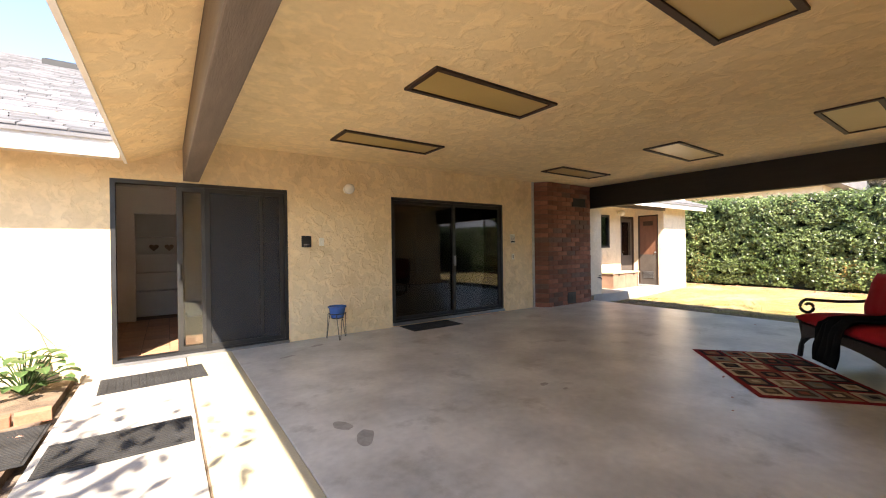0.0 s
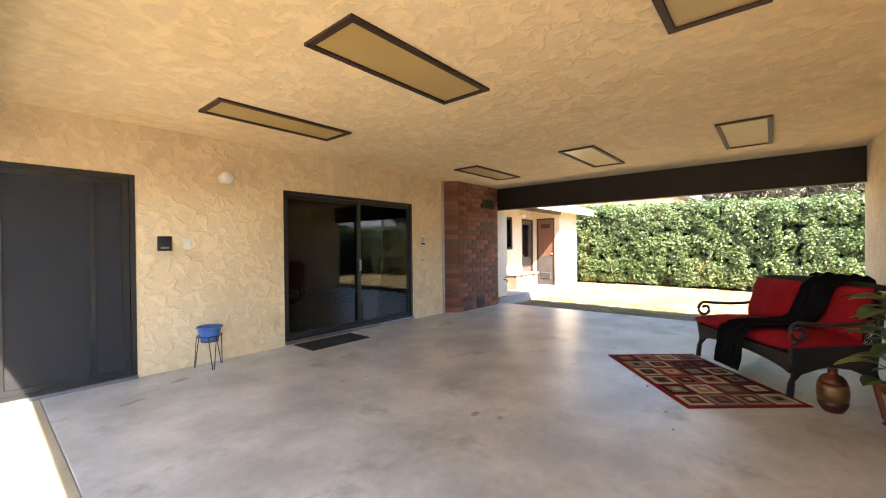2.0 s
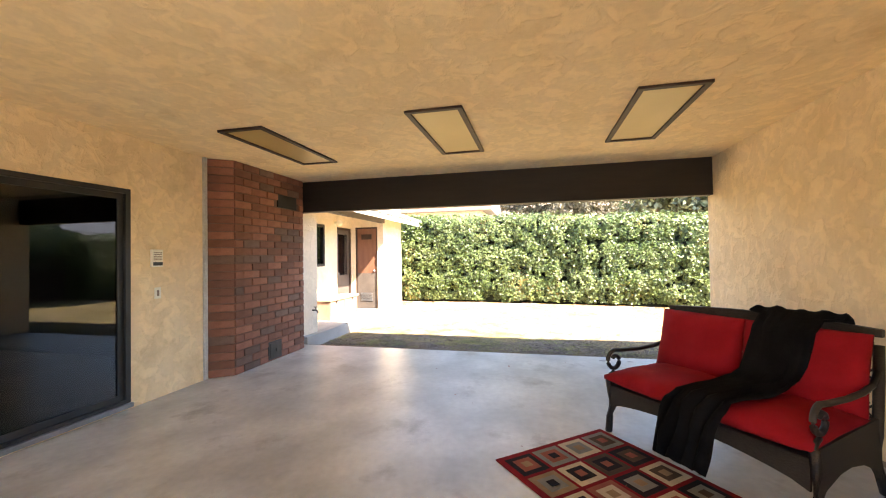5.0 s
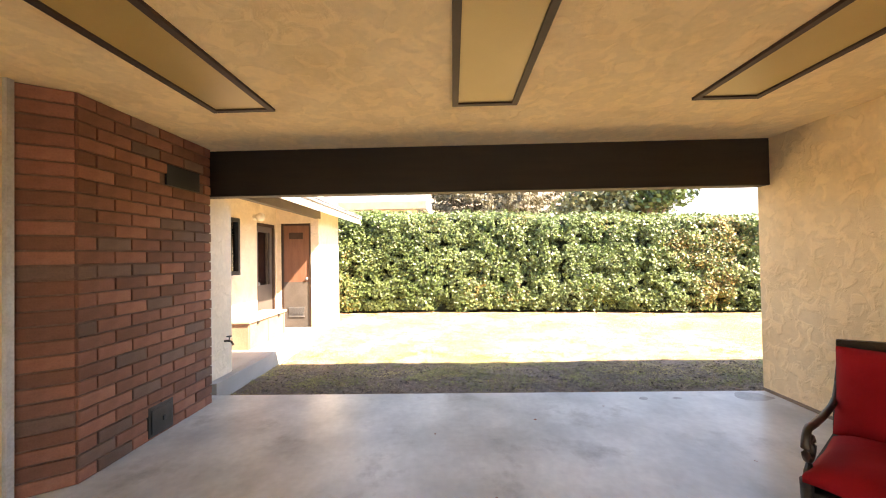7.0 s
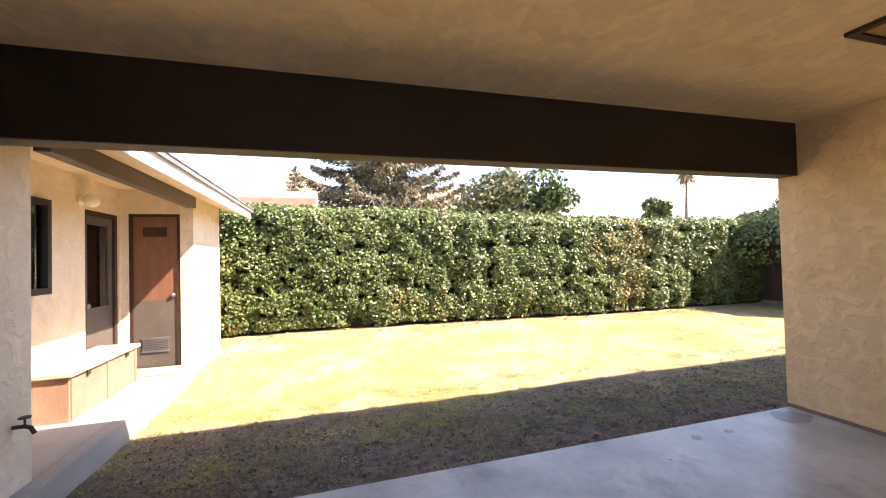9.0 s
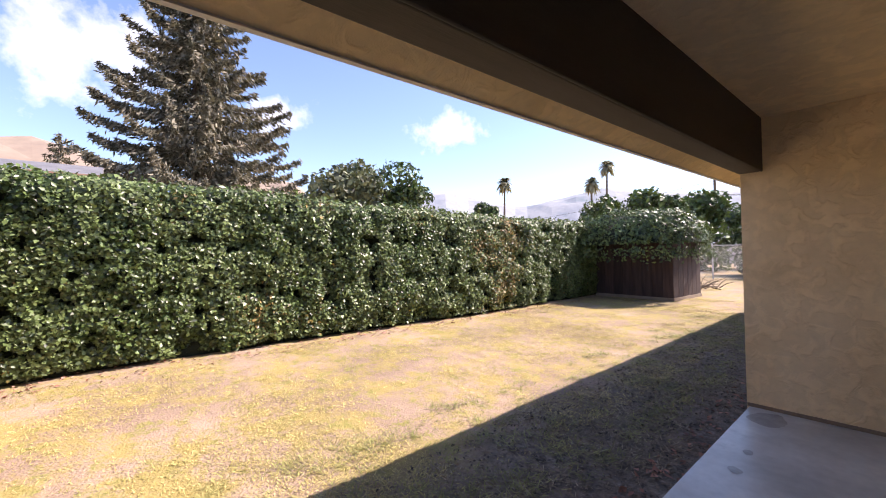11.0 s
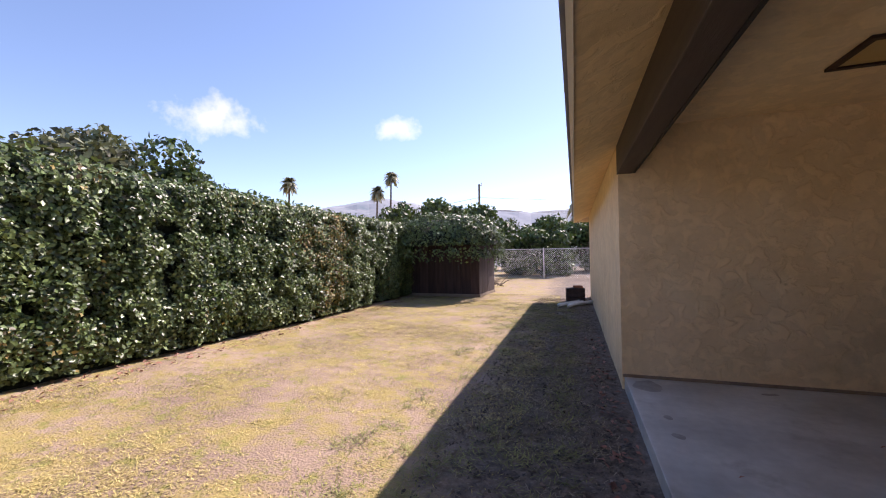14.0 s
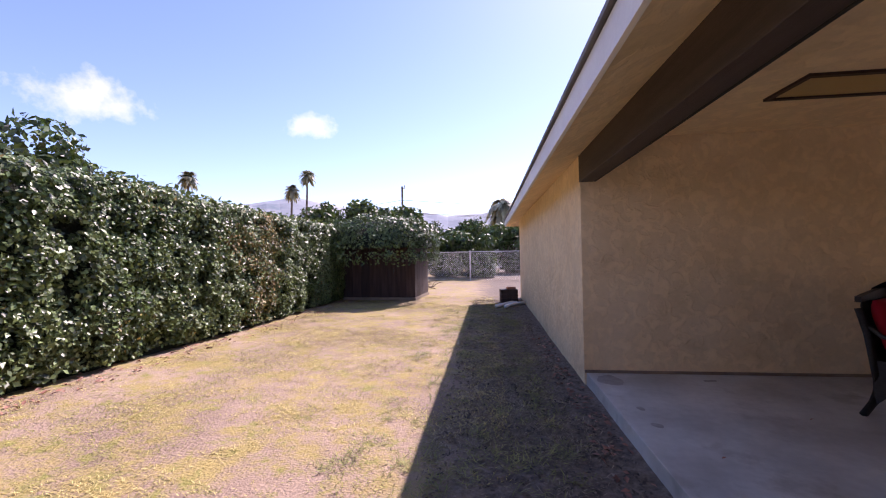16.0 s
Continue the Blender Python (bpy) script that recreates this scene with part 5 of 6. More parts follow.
for i in range(14):
    o = new("brick", edge_me); o.parent = ed; o.matrix_world = pose(-0.40 - i * 0.225, 4.85 + random.uniform(-0.01, 0.01) - i * 0.03, -0.06, random.uniform(-2, 2), 0, random.uniform(-3, 3) + 8)


# ---- hedge and shed ----
rng = np.random.default_rng(4)
HX, HT, HD = 14.72, 2.48, 1.5


def bulge(y, z):
    return 0.09 * noise.noise((y * 0.8, z * 0.7, 2.0)) + 0.06 * noise.noise((y * 2.6, z * 2.6, 7.0))


def htop(y):
    return HT + 0.028 * max(-4.0, min(7.0, y)) + 0.05 * noise.noise((y * 0.6, 0, 9)) + 0.03 * noise.noise((y * 2.2, 0, 4))


def hedge():
    h = empty("hedge", pose(0, 0, 0), "tall clipped green ivy hedge along the lawn", "hedge")
    # solid core whose dark colour shows as shade through leaf gaps
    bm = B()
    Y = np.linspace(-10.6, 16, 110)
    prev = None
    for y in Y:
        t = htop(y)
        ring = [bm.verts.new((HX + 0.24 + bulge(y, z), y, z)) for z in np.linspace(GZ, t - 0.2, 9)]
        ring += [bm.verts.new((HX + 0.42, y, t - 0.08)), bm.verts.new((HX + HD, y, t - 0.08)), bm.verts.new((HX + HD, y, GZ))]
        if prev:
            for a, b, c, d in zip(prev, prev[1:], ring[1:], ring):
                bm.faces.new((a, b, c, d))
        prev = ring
    part("inner_growth", bm, M["core_shade"], h)
    n = 230000
    y = rng.uniform(-10.5, 15.5, n)
    C, Nn = np.empty((n, 3)), np.empty((n, 3))
    keep = np.ones(n, bool)
    for i in range(n):
        t, foot = htop(y[i]), ground_z(HX, y[i]) + 0.07 + 0.07 * noise.noise((y[i] * 1.7, 3, 0))
        zz = foot + (t - foot) * rng.uniform(0, 1)
        gap = noise.noise((y[i] * 2.4, zz * 2.6, 5.0))
        hole = noise.noise((y[i] * 6.5, zz * 6.5, 15.0)) + 0.5 * gap
        keep[i] = hole > -0.42 + rng.normal(0, 0.08)
        tp = max(0.0, zz - (t - 0.22))
        low = 0.35 * max(0.0, foot + 0.45 - zz) * (0.7 + noise.noise((y[i] * 1.5, 0, 1)))
        C[i] = (HX + bulge(y[i], zz) + tp * tp * 3.5 + 0.20 * max(0, -gap) + 0.12 * max(0, -hole) + low + rng.normal(0, 0.045), y[i], zz)
        Nn[i] = (-1, 0, 0.45 + tp * 3)
    C, Nn = C[keep], Nn[keep]
    n = len(C)
    U, V = leaf_axes(Nn, 0.034, 0.6, rng)
    V *= 1.15
    dry = np.array([noise.noise((a * 0.9, b * 0.9, 11.0)) for a, b in zip(C[:, 1], C[:, 2])]) + 0.70 * np.exp(-((C[:, 1] + 3.3) / 0.9) ** 2) + rng.normal(0, 0.3, n) > 0.85
    tagged(quads("hedge_leaves", C[~dry], U[~dry], V[~dry], M["hedge"], h), kind="stuff")
    tagged(quads("hedge_dry_leaves", C[dry], U[dry], V[dry], M["hedge_dry"], h), kind="stuff")
    n = 15000
    y = rng.uniform(-10.5, 15.5, n)
    x = rng.uniform(HX + 0.12, HX + HD, n)
    C = np.stack([x, y, np.array([htop(v) for v in y]) + rng.normal(0.0, 0.045, n)], 1)
    sp = rng.uniform(0, 1, n) > 0.985
    C[sp, 2] += rng.uniform(0.02, 0.10, sp.sum())
    U, V = leaf_axes(np.tile([-0.2, 0, 1.0], (n, 1)), 0.052, 0.6, rng)
    tagged(quads("hedge_top_leaves", C, U, V, M["hedge"], h), kind="stuff")


hedge()


def shed():
    s = empty("garden_shed", pose(12.24, -7.93, GZ, 0, 0, -4), "small dark brown board shed under overgrown ivy", "shed")
    W, D, H = 2.5, 1.9, 1.95
    bm = B(); box(bm, 0.03, W, -D, -0.03, 0.05, H)
    part("frame_body", bm, M["shed"], s)
    bm = B(); box(bm, -0.02, W, -D - 0.02, 0.02, 0, 0.10, 0.005)
    part("sill", bm, M["pale_wood"], s, "pale weathered timber sill")
    for i in range(8):
        bm = B(); box(bm, i * 0.31, i * 0.31 + 0.30, -0.03, 0.0, 0.10, H, 0.004)
        part("board", bm, M["shed"], s)
    for i in range(6):
        bm = B(); box(bm, 0.0, 0.03, -0.34 - i * 0.31, -0.04 - i * 0.31, 0.10, H, 0.004)
        part("board", bm, M["shed"], s)
    bm = B(); box(bm, -0.15, W + 0.1, -D - 0.1, 0.2, H, H + 0.06)
    part("roof", bm, M["shed"], s)
    bm = B(); box(bm, 0.70, 0.74, 0.0, 0.03, 0.9, 1.05, 0.004)
    part("latch", bm, M["iron"], s)
    v = empty("ivy_canopy", pose(0, 0, 0), "mound of dark green ivy covering the shed roof", "ivy")
    n = 15000
    c = np.array([13.62, -8.75, 1.22])
    R = np.array([2.05, 1.85, 1.48])
    d = rng.normal(0, 1, (n, 3))
    d /= np.linalg.norm(d, axis=1, keepdims=True)
    d[:, 2] = np.abs(d[:, 2])
    sq = np.sign(d) * np.abs(d) ** 0.72
    k = np.array([1 + 0.10 * noise.noise(tuple(p * 3)) + 0.05 * noise.noise(tuple(p * 9)) for p in d])[:, None]
    C = c + sq * R * k * rng.uniform(0.93, 1.03, (n, 1))
    C[:, 2] -= 0.22 * rng.uniform(0, 1, n) * (d[:, 2] < 0.15)
    U, V = leaf_axes(d, 0.052, 0.5, rng)
    tagged(quads("ivy_leaves", C, U, V, M["ivy"], v), kind="stuff")
    # dark shell behind the ivy leaves, shade put into its colour
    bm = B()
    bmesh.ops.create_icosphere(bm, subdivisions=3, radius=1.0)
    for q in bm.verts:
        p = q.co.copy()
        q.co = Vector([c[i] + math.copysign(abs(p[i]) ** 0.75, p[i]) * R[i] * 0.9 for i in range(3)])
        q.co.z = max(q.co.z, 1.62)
    part("ivy_inside", bm, M["core_shade"], v)


shed()


# ---- fence, bin and pipes beyond the wall ----
def chain_fence():
    f = empty("chain_link_fence", pose(0.22, -17.5, GZ), "galvanised chain-link fence with steel posts", "fence")
    x0, x1, H = 5.0, 17.0, 1.62
    for x in np.arange(x0, x1 + 0.1, 3.0):
        bm = B(); tube(bm, [(x - 0.35, 0, 0), (x - 0.35, 0, H + 0.04)], 0.035, 8); lathe(bm, [(0.04, H + 0.03), (0.03, H + 0.07), (0.0, H + 0.08)], 8, (x - 0.35, 0, 0))
        part("post", bm, M["galv"], f)
    bm = B(); tube(bm, [(x0, 0, H), (x1, 0, H)], 0.022, 6)
    part("top_rail", bm, M["galv"], f)
    bm = B()
    st = 0.11
    for s in (1, -1):
        for i in range(int((x1 - x0 + H) / st)):
            xa = x0 - H + i * st
            a, b = (xa, 0.03), (xa + H, H)
            if a[0] < x0: a = (x0, 0.03 + x0 - xa)
            if b[0] > x1: b = (x1, 0.03 + x1 - xa)
            if a[1] >= b[1]: continue
            if s < 0: a, b = (x0 + x1 - a[0], a[1]), (x0 + x1 - b[0], b[1])
            tube(bm, [(a[0], 0, a[1]), (b[0], 0, b[1])], 0.0035, 3)
    tagged(part("wire_mesh", bm, M["galv"], f), kind="stuff")


chain_fence()
b = empty("wooden_crate", pose(9.26, -7.35, GZ, 0, 0, 6), "dark brown wooden crate beside the stucco wall", "crate")
for i in range(3):
    bm = B(); box(bm, -0.25, 0.25, -0.2, 0.2, 0.02 + i * 0.13, 0.14 + i * 0.13, 0.006)
    part("board", bm, M["shed"], b)
bm = B(); box(bm, -0.2, 0.05, -0.12, 0.1, 0.40, 0.46, 0.006)
tagged(part("brick_block", bm, M["brick_edge"]), "loose brick on the crate", "brick").matrix_world = pose(9.26, -7.35, GZ + 0.005, 0, 0, 6)
for i, (x, y, r) in enumerate(((9.42, -6.45, 60), (9.25, -6.35, 70), (9.1, -6.5, 52))):
    bm = B(); tube(bm, [(-0.5, 0, 0.045), (0.5, 0, 0.045)], 0.045, 12)
    o = tagged(part("plastic_pipe", bm, M["pipe"], smooth=True), "short length of white plastic pipe on the dirt", "pipe", "loose pipes")
    o.matrix_world = pose(x, y, GZ + 0.02, 0, 0, r)
bm = B()
for i in range(26):
    a, r = random.uniform(0, 6.28), random.uniform(0, 0.7)
    p = Vector((12.7 + r * math.cos(a), -12.2 + r * math.sin(a), GZ + 0.03))
    d = Vector((random.uniform(-1, 1), random.uniform(-1, 1), random.uniform(0.1, 0.5))).normalized() * random.uniform(0.4, 1.0)
    tube(bm, [p, p + d * 0.5 + Vector((0, 0, 0.05)), p + d], 0.02, 4, 0.006)
tagged(part("brush_pile", bm, M["bark"]), "pile of cut grey branches near the fence", "brush pile", kind="stuff")
bm = B(); box(bm, -10, 30, -37, -36.8, GZ, 1.6)
struct("wall_far", bm, M["concrete"], "grey block boundary wall behind the orchard", "wall")


# ---- trees ----
def leafy_tree(name, x, y, h, r, material, label, n=2600, leaf=0.16, seed=1, trunk_h=0.35, squash=0.8, blobs=9):
    g = np.random.default_rng(seed)
    rr = random.Random(seed)
    t = empty(name, pose(x, y, GZ), label, "tree")
    bm = B()
    tube(bm, [(0, 0, 0), (0.05 * r, 0, h * trunk_h * 0.6), (0, 0.06 * r, h * 0.7)], 0.05 * h, 7, 0.02 * h)
    part("trunk", bm, M["bark"], t)
    cs = []
    bm = B()
    for k in range(blobs):
        a, q = rr.uniform(0, 6.28), rr.uniform(0.2, 0.75)
        c = np.array([q * r * math.cos(a), q * r * math.sin(a), h * rr.uniform(trunk_h + 0.12, 0.86)])
        c[2] = min(c[2], h - 0.35 * r * squash)
        cs.append((c, r * rr.uniform(0.38, 0.58)))
        tube(bm, [(0, 0, h * trunk_h), tuple(c * 0.55 + np.array([0, 0, h * 0.12])), tuple(c)], 0.016 * h, 5, 0.005 * h)
    tagged(part("branching", bm, M["bark"], t), kind="stuff")
    P, Nn = [], []
    for c, q in cs:
        d = g.normal(0, 1, (n // blobs, 3))
        d /= np.linalg.norm(d, axis=1, keepdims=True)
        k = np.array([1 + 0.28 * noise.noise(tuple(v * 2.2 + c)) for v in d])[:, None]
        P.append(c + d * q * k * np.array([1, 1, squash]) * g.uniform(0.45, 1.05, (len(d), 1)) ** 0.5)
        Nn.append(d)
    P, Nn = np.concatenate(P), np.concatenate(Nn)
    P[:, 2] = np.maximum(P[:, 2], 0.15)
    U, V = leaf_axes(Nn, leaf, 0.7, g)
    tagged(quads("crown", P, U, V, material, t), kind="stuff")
    return t


for i, (x, y, h, r) in enumerate(((17.9, -21.05, 5.3, 1.9), (16.2, -23.9, 4.9, 2.0), (20.8, -21.04, 5.0, 2.0), (14.36, -28.34, 4.9, 2.2), (12.67, -21.88, 3.0, 1.5), (10.81, -20.42, 2.9, 1.5), (8.32, -26.14, 3.7, 2.0), (11.19, -30.24, 4.3, 2.2), (5.97, -24.56, 3.6, 1.8), (23.6, -26.6, 5.2, 2.2))):
    leafy_tree("orchard_tree", x, y, h, r, M["citrus"], "round dark green citrus tree behind the fence", 5200, 0.16, 20 + i, 0.0, 0.9, 16)["group"] = "orchard trees"
leafy_tree("olive_tree", 27.7, -4.8, 7.5, 2.6, M["olive"], "sparse grey-green tree above the hedge", 5200, 0.17, 41, 0.35, 0.75, 13)
leafy_tree("olive_tree", 26.3, -7.1, 7.3, 2.3, M["citrus"], "dark green tree above the hedge", 3600, 0.15, 43, 0.35, 0.75, 9)
leafy_tree("round_tree", 42.0, -32.3, 8.1, 2.0, M["citrus"], "small dark round tree in the distance", 1500, 0.3, 44, 0.3, 0.8, 7)


def conifer(x, y, h, r, seed, label, dens=1.0):
    g = np.random.default_rng(seed)
    rr = random.Random(seed)
    t = empty("conifer", pose(x, y, GZ), label, "tree")
    bm = B(); tube(bm, [(0, 0, 0), (0.1, 0, h * 0.5), (0, 0, h)], 0.022 * h, 8, 0.01)
    part("trunk", bm, M["bark"], t)
    bm = B()
    P, D = [], []
    nb = int(210 * dens)
    for k in range(nb):
        f = (k + 0.5) / nb
        z = h * (0.10 + 0.89 * f)
        a = k * 2.39996 + rr.uniform(-0.3, 0.3)
        L = r * (1 - f) ** 0.8 * rr.uniform(0.65, 1.15) + 0.25
        pts = []
        for s in np.linspace(0, 1, 7):
            pts.append((L * s * math.cos(a), L * s * math.sin(a), z - 0.30 * L * s + 0.28 * L * s * s * s))
        tube(bm, pts, 0.05, 4, 0.012)
        m = int(75 * L * dens)
        s = g.uniform(0.15, 1.05, m)
        side = g.normal(0, 0.13 * L * (1.1 - s), m)
        px = L * s * math.cos(a) - side * math.sin(a)
        py = L * s * math.sin(a) + side * math.cos(a)
        pz = z - 0.30 * L * s + 0.28 * L * s ** 3 - np.abs(g.normal(0.05, 0.20, m))
        P.append(np.stack([px, py, pz], 1))
        D.append(np.stack([np.cos(a) * np.ones(m) * 0.6 + g.normal(0, 0.4, m), np.sin(a) * np.ones(m) * 0.6 + g.normal(0, 0.4, m), -0.5 + g.normal(0, 0.4, m)], 1))
    tagged(part("branching", bm, M["bark"], t), kind="stuff")
    P, D = np.concatenate(P), np.concatenate(D)
    D /= np.linalg.norm(D, axis=1, keepdims=True)
    S = np.cross(D, g.normal(0, 1, D.shape))
    S /= np.linalg.norm(S, axis=1, keepdims=True)
    sz = g.uniform(0.15, 0.32, (len(P), 1))
    tagged(quads("needle_sprays", P, D * sz, S * sz * 0.24, M["needle"], t), kind="stuff")


conifer(39.3, -0.1, 25.0, 7.8, 5, "huge shaggy grey-green conifer behind the hedge", 1.0)
conifer(67.2, 8.8, 15.8, 4.0, 6, "small hazy conifer in the distance", 0.5)


def palm(x, y, h, crown, label, seed, droop=1.0):
    rr = random.Random(seed)
    t = empty("palm_tree", pose(x, y, GZ), label, "palm tree", "distant palms")
    bm = B(); tube(bm, [(0, 0, 0), (0.25, 0.1, h * 0.5), (0, 0, h)], 0.30, 8, 0.18)
    part("trunk", bm, M["bark"], t)
    bm = B()
    for k in range(95):
        a, el = rr.uniform(0, 6.28), rr.uniform(-1.1, 1.35)
        L = crown * rr.uniform(0.75, 1.05)
        prev = None
        for s in range(6):
            q = s / 5
            rad, zz = L * q * math.cos(el * 0.9), h + L * q * math.sin(el) - droop * 0.55 * L * q * q
            w = 0.30 * crown / 2 * math.sin(math.pi * (0.15 + 0.8 * q))
            c, sn = math.cos(a), math.sin(a)
            row = [bm.verts.new((rad * c - w * sn, rad * sn + w * c, zz - 0.1 * w)), bm.verts.new((rad * c, rad * sn, zz + 0.15 * w)), bm.verts.new((rad * c + w * sn, rad * sn - w * c, zz - 0.1 * w))]
            if prev:
                for j in range(2):
                    bm.faces.new((prev[j], prev[j + 1], row[j + 1], row[j]))
            prev = row
    part("fronds", bm, M["palm"], t)


palm(60.5, -56.9, 15.6, 2.0, "tall slender fan palm on the skyline", 1)
palm(46.65, -66.1, 14.4, 1.9, "shorter fan palm on the skyline", 2)
palm(44.2, -67.4, 17.4, 1.9, "tall slender fan palm on the skyline", 3)
palm(7.89, -45.26, 7.7, 2.6, "feathery drooping palm beyond the garage", 4, 1.6)


def utility_pole():
    p = empty("utility_pole", pose(19.46, -39.2, GZ), "wooden utility pole with a crossarm", "utility pole")
    bm = B(); tube(bm, [(0, 0, 0), (0, 0, 9.35)], 0.15, 8, 0.11)
    part("pole", bm, M["bark"], p)
    bm = B(); box(bm, -0.55, 0.55, -0.06, 0.06, 6.25, 6.36)
    part("crossarm", bm, M["bark"], p)
    for x in (-0.45, -0.2, 0.2, 0.45):
        bm = B(); lathe(bm, [(0.04, 6.36), (0.05, 6.43), (0.02, 6.52)], 8, (x, 0, 0))
        part("insulator", bm, M["galv"], p)
    bm = B(); box(bm, -0.32, -0.08, -0.05, 0.05, 9.1, 9.2, 0.02); box(bm, -0.32, -0.24, -0.05, 0.05, 9.2, 9.5, 0.02)
    part("top_bracket", bm, M["galv"], p)
    for z0, z1 in ((6.4, 7.2), (6.35, 6.6), (7.8, 8.4)):
        bm = B(); tube(bm, [(19.46 + (-30 - 19.46) * s, -39.2 - 22 * s, z0 + GZ + (z1 - z0) * s - 1.2 * 4 * s * (1 - s) * 0.6) for s in np.linspace(0, 1, 14)], 0.018, 4)
        tagged(part("power_line", bm, M["black"]), "thin black overhead power line", "cable", "power lines")
        bm = B(); tube(bm, [(19.46 + 60 * s, -39.2 - 20 * s, z0 + GZ - 2.0 * 4 * s * (1 - s) * 0.6) for s in np.linspace(0, 1, 14)], 0.018, 4)
        tagged(part("power_line", bm, M["black"]), "thin black overhead power line", "cable", "power lines")


utility_pole()


def neighbour_house():
    h = empty("neighbour_house", pose(26.5, 4.8, GZ), "low tan house with a pale roof behind the hedge", "house")
    bm = B(); box(bm, 0, 7, 0.6, 14, 0, 4.2)
    part("wall", bm, M["wall_out"], h)
    bm = B(); prism(bm, [(-0.6, 4.55), (3.5, 5.6), (7.6, 4.55), (7.6, 4.2), (-0.6, 4.2)], "y", 0, 14.6)
    part("roof", bm, M["shingle"], h)
    bm = B(); box(bm, -0.64, -0.6, 0, 14.6, 4.18, 4.58)
    part("fascia", bm, M["bench"], h, "pinkish tan fascia board")
    for y in (3, 7):
        w = part("window", box(B(), -0.02, 0.05, y, y + 1.4, 2.2, 3.4), M["frame"], h)
        part("pane", box(B(), -0.03, -0.02, y + 0.08, y + 1.32, 2.28, 3.32), M["pane"], w)


neighbour_house()


# ---- hills ----
def hills(name, material, dist, label, height):
    bm = B()
    prev = None
    for k in range(121):
        a = radians(-100 + 200 * k / 120)
        ht = height(math.degrees(a))
        row = []
        for j in range(9):
            q = j / 8
            rr_ = dist * (0.72 + 0.28 * q)
            z = ht * math.sin(q * math.pi / 2) ** 1.3 * (1 + 0.10 * noise.noise((a * 9, q * 3, dist))) + 0.03 * ht * noise.noise((a * 40, q * 6, 1))
            row.append(bm.verts.new((rr_ * math.cos(a), rr_ * math.sin(a), GZ - 1 + z)))
        if prev:
            for a_, b_, c_, d_ in zip(prev, prev[1:], row[1:], row):
                bm.faces.new((a_, d_, c_, b_))
        prev = row
    return struct(name, bm, material, label, "hills")


def bump_at(a, c, w, h):
    return h * math.exp(-((a - c) / w) ** 2)


hills("backdrop_hills", M["hill"], 330, "dry brown hills beyond the garden", lambda a: 12 + bump_at(a, 6, 12, 52) + bump_at(a, 25, 12, 45) + bump_at(a, -16, 10, 45) + 5 * noise.noise((a * 0.12, 0, 0)) - (11 if a < -32 else 0))
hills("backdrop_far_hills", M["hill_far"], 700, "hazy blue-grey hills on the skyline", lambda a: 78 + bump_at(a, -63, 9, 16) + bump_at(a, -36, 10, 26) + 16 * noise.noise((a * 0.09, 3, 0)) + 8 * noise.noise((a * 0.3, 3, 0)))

# ---- tree whose branches shade the walk, west of the patio ----
leafy_tree("garden_tree", -2.2, 0.2, 5.4, 1.5, M["olive"], "thin garden tree shading the walk", 330, 0.07, 77, 0.4, 0.9, 9)
# out-of-view wall added to close off the west
bm = B(); box(bm, -9.2, -9, -12, WY, -0.3, 1.9)
struct("wall_boundary_west", bm, M["wall_out"], "plain unseen wall added on the west side", "wall")

# ---- grass blades and litter ----
g = np.random.default_rng(9)


def patchy(n, x0, x1, y0, y1, thr, sc):
    x, y = g.uniform(x0, x1, n), g.uniform(y0, y1, n)
    k = np.array([noise.noise((a * sc, b * sc, 20.0)) + 0.5 * noise.noise((a * sc * 3.1, b * sc * 3.1, 8.0)) + 0.3 * noise.noise((a * sc * 9, b * sc * 9, 2.0)) for a, b in zip(x, y)])
    k = k + g.normal(0, 0.22, n) > thr
    return x[k], y[k]


def blades(name, x, y, lo, hi, material, label):
    n = len(x)
    L = g.uniform(lo, hi, n)
    a = g.uniform(0, math.tau, n)
    D = np.stack([np.cos(a) * 0.8, np.sin(a) * 0.8, g.uniform(0.1, 0.45, n)], 1) * L[:, None] / 2
    C = np.stack([x, y, np.array([ground_z(a_, b_) + 0.004 for a_, b_ in zip(x, y)])], 1) + D * 0.9
    S = np.stack([-np.sin(a), np.cos(a), np.zeros(n)], 1) * 0.0032
    tagged(quads(name, C, D, S, material), label, "grass", kind="stuff")


x, y = patchy(260000, 9.7, 14.6, -9, 7, 0.07, 0.7)
blades("dry_grass", x, y, 0.025, 0.06, M["straw"], "short dry straw-coloured grass")
x, y = patchy(120000, 9.0, 14.5, -9, 7, 0.22, 0.8)
blades("green_grass", x, y, 0.025, 0.06, M["green_blade"], "thin patches of yellow-green grass")


tx, ty = [], []
for k in range(400):
    cx, cy, q = 9.3 + 1.7 * g.uniform(0, 1) ** 1.4, g.uniform(-7, 6), g.uniform(0.04, 0.2)
    m_ = int(380 * q)
    tx.append(g.normal(cx, q * 0.5, m_)); ty.append(g.normal(cy, q * 0.5, m_))
tx, ty = np.concatenate(tx), np.concatenate(ty)
k_ = tx > 8.95
blades("grass_tufts", tx[k_], ty[k_], 0.05, 0.12, M["tuft"], "scattered green grass tufts in bare dirt")


def litter(n, x0, x1, y0, y1, size, name, label, z, material):
    C = np.stack([g.uniform(x0, x1, n), g.uniform(y0, y1, n), np.full(n, z)], 1)
    U, V = leaf_axes(np.tile([0, 0, 1.0], (n, 1)), size, 0.3, g)
    C[:, 2] = [(ground_z(a_, b_) + 0.012 if z < -0.1 else c_ + 0.006) for a_, b_, c_ in C]
    tagged(quads(name, C, U, V, material, bend=0.5), label, "leaf litter", kind="stuff")


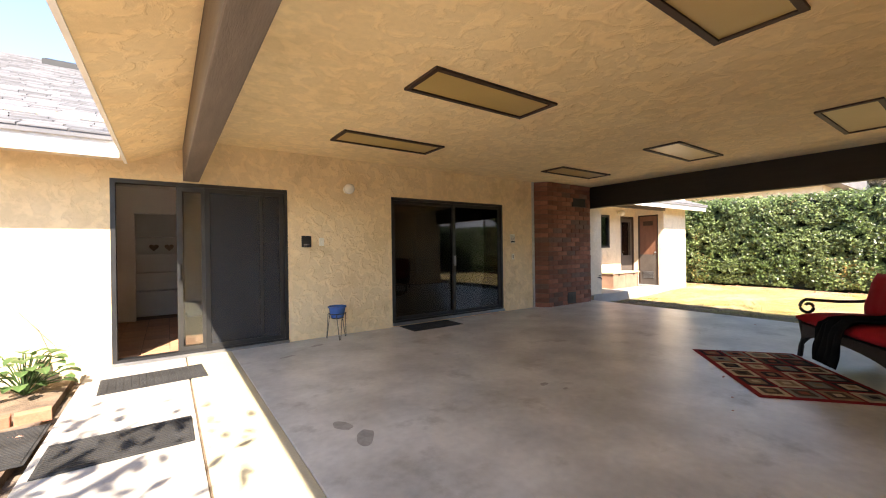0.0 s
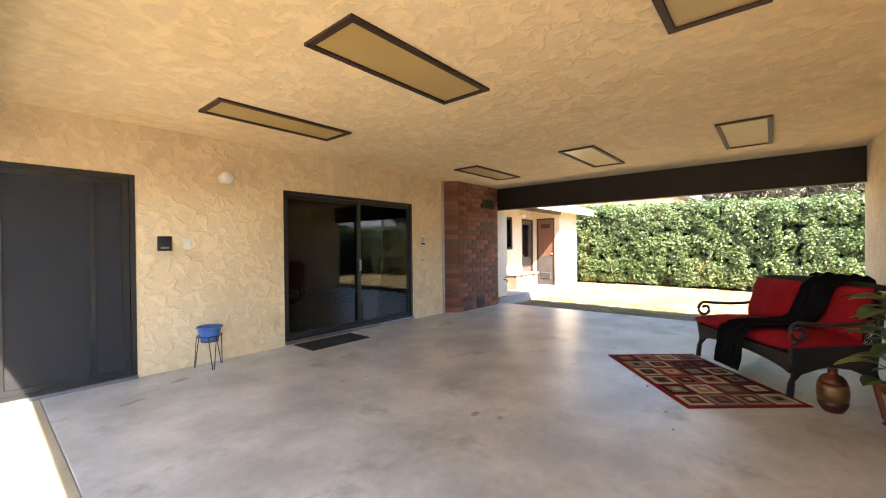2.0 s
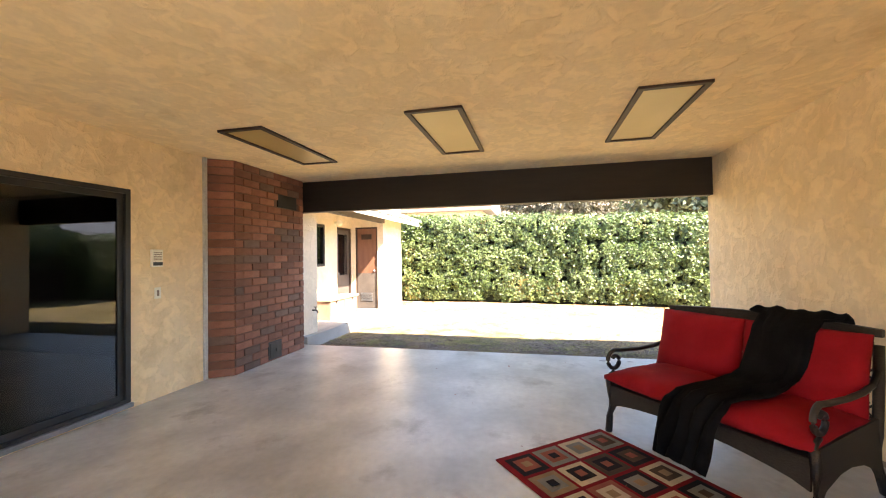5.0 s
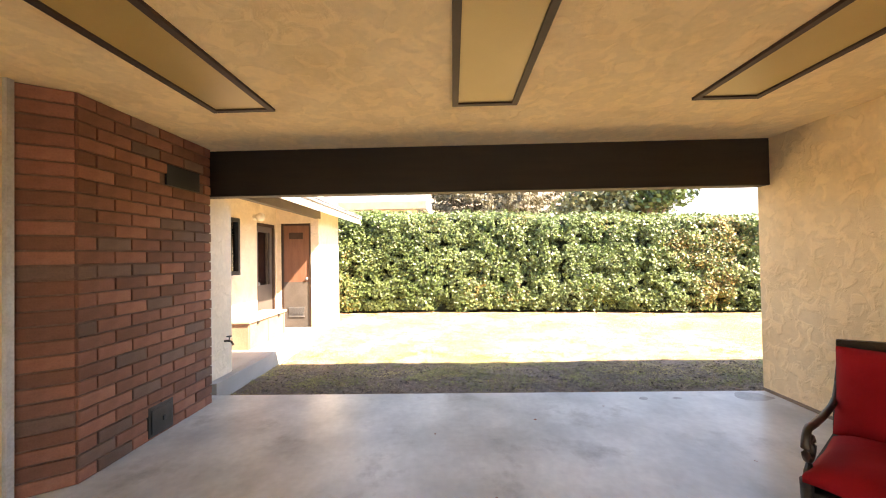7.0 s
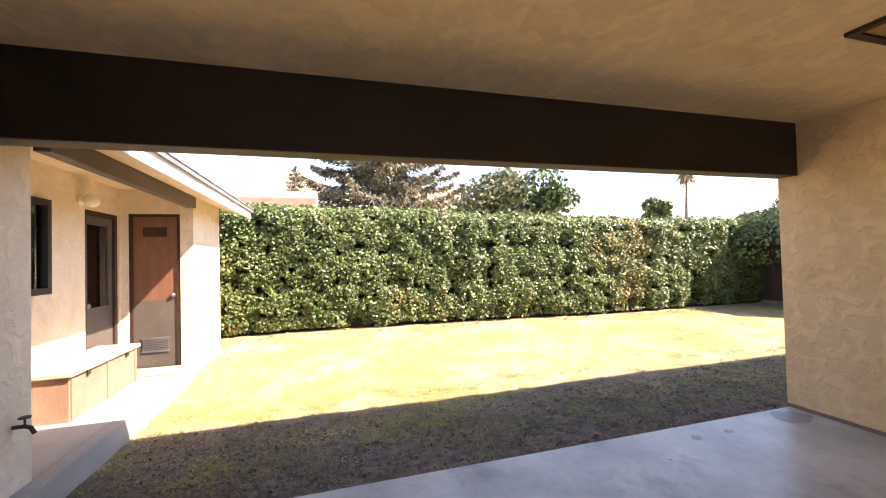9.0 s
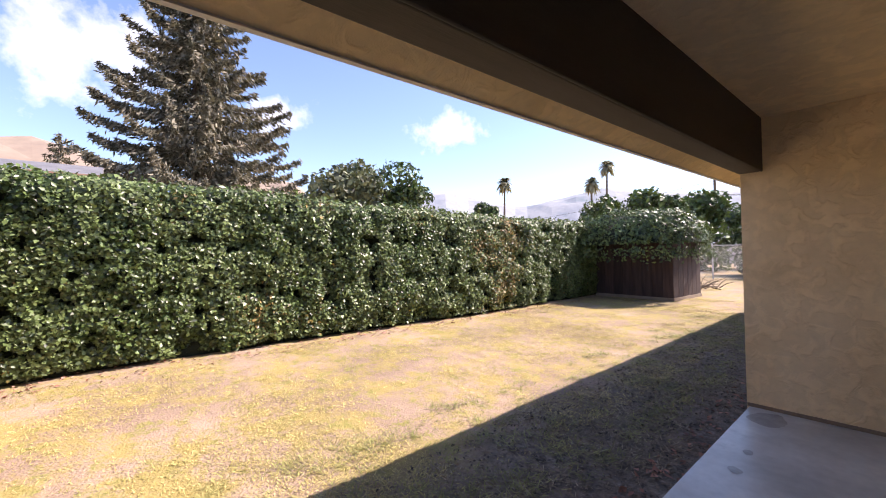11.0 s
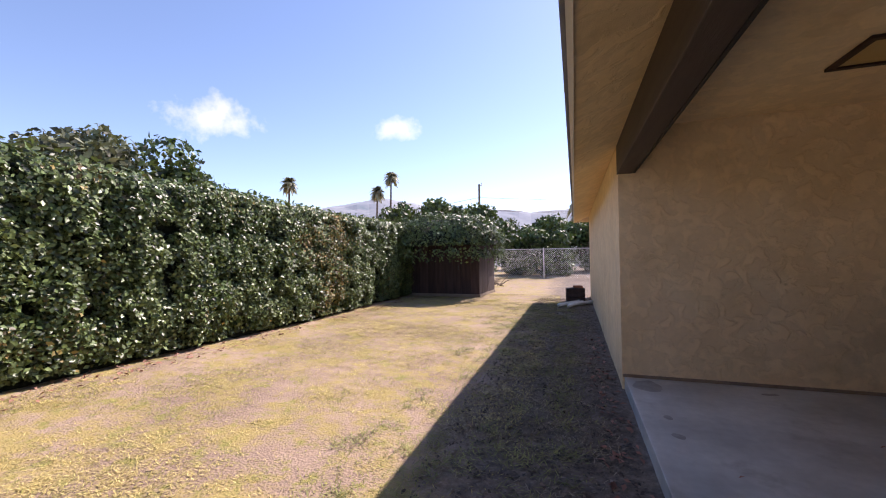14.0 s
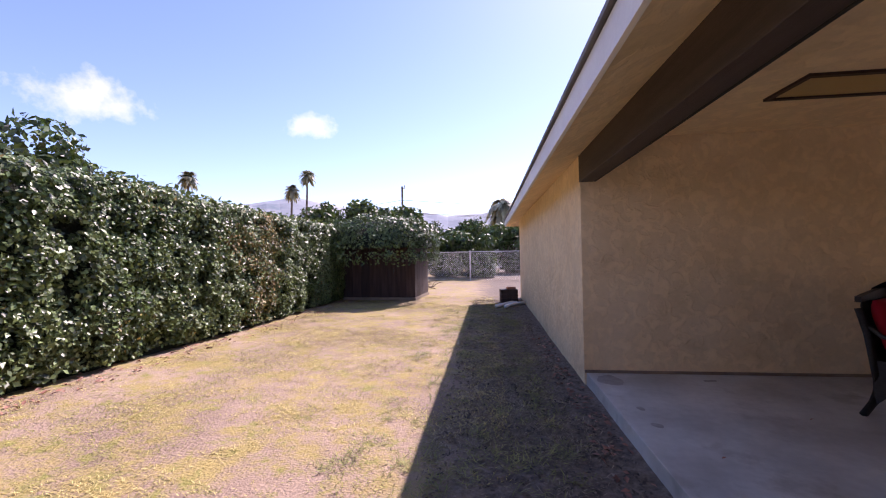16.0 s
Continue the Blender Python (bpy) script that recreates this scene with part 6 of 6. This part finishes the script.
litter(130, 8.84, 9.12, -2.5, 2.5, 0.034, "fallen_leaves", "reddish dead leaves along the slab edge", GZ + 0.012, M["litter"])
litter(800, 14.2, 14.95, -9, 7, 0.03, "hedge_litter", "dead leaves under the hedge", GZ + 0.01, M["litter"])
M["clod"] = mat("soil_crumb", (0.08, 0.06, 0.048), (0.22, 0.17, 0.13), 5, 0.95, 0.4, 60, island=0.5)
M["thatch"] = mat("grey_dead_grass", (0.20, 0.165, 0.115), (0.34, 0.28, 0.19), 3, 0.9, 0, 30, island=0.5)
litter(9000, 8.83, 10.3, -8, 5.9, 0.017, "soil_crumbs", "dark crumbs of dry soil along the slab", GZ, M["clod"])
x, y = patchy(60000, 8.95, 10.35, -8, 5.9, 0.05, 1.1)
blades("dead_thatch", x, y, 0.03, 0.075, M["thatch"], "grey-brown dead grass matted on the soil")
litter(220, -1.2, -0.25, 2.0, 4.6, 0.035, "bed_litter", "dry leaves in the garden bed", -0.045, M["litter"])
litter(16, 4.0, 8.6, 1.2, 5.0, 0.014, "patio_litter", "few dry leaf scraps on the concrete", 0.003, M["litter"])


def smudge(x, y, rx, ry, rz, seed):
    """A flat irregular dark spot soaked into the concrete."""
    bm = B()
    pts = []
    for k in range(28):
        t = k * math.tau / 28
        q = 1 + 0.22 * noise.noise((math.cos(t) * 1.5 + seed, math.sin(t) * 1.5, seed)) + 0.08 * noise.noise((math.cos(t) * 5 + seed, math.sin(t) * 5, seed))
        pts.append(bm.verts.new((rx * q * math.cos(t), ry * q * math.sin(t), 0)))
    bm.faces.new(pts)
    ob = part("floor_stain", bm, M["oil"])
    ob.matrix_world = pose(x, y, 0.0025, 0, 0, rz)
    tagged(ob, "dark oily spot on the concrete floor", "stain", "floor stains", "stuff")


M["oil"] = mat("oil_soaked_concrete", (0.27, 0.26, 0.245), (0.36, 0.35, 0.33), 9, 0.4, 0.1, 40, fine=0.2, dist=0.003)
STAINS = [(1.60, 3.19, 0.055, 0.085, 20), (1.66, 2.93, 0.06, 0.12, -25), (2.2, 5.68, 0.09, 0.04, 10), (1.75, 5.35, 0.10, 0.03, 15), (8.575, 1.14, 0.03, 0.045, 10), (8.575, 1.475, 0.04, 0.05, 40),
          (7.595, 0.34, 0.07, 0.03, 10), (8.60, 0.37, 0.13, 0.17, 0), (3.41, 2.89, 0.05, 0.03, 10), (3.47, 2.70, 0.03, 0.02, 10)]
for i, (x, y, rx, ry, rz) in enumerate(STAINS):
    smudge(x, y, rx, ry, rz, i * 3.1)
chimney_late()
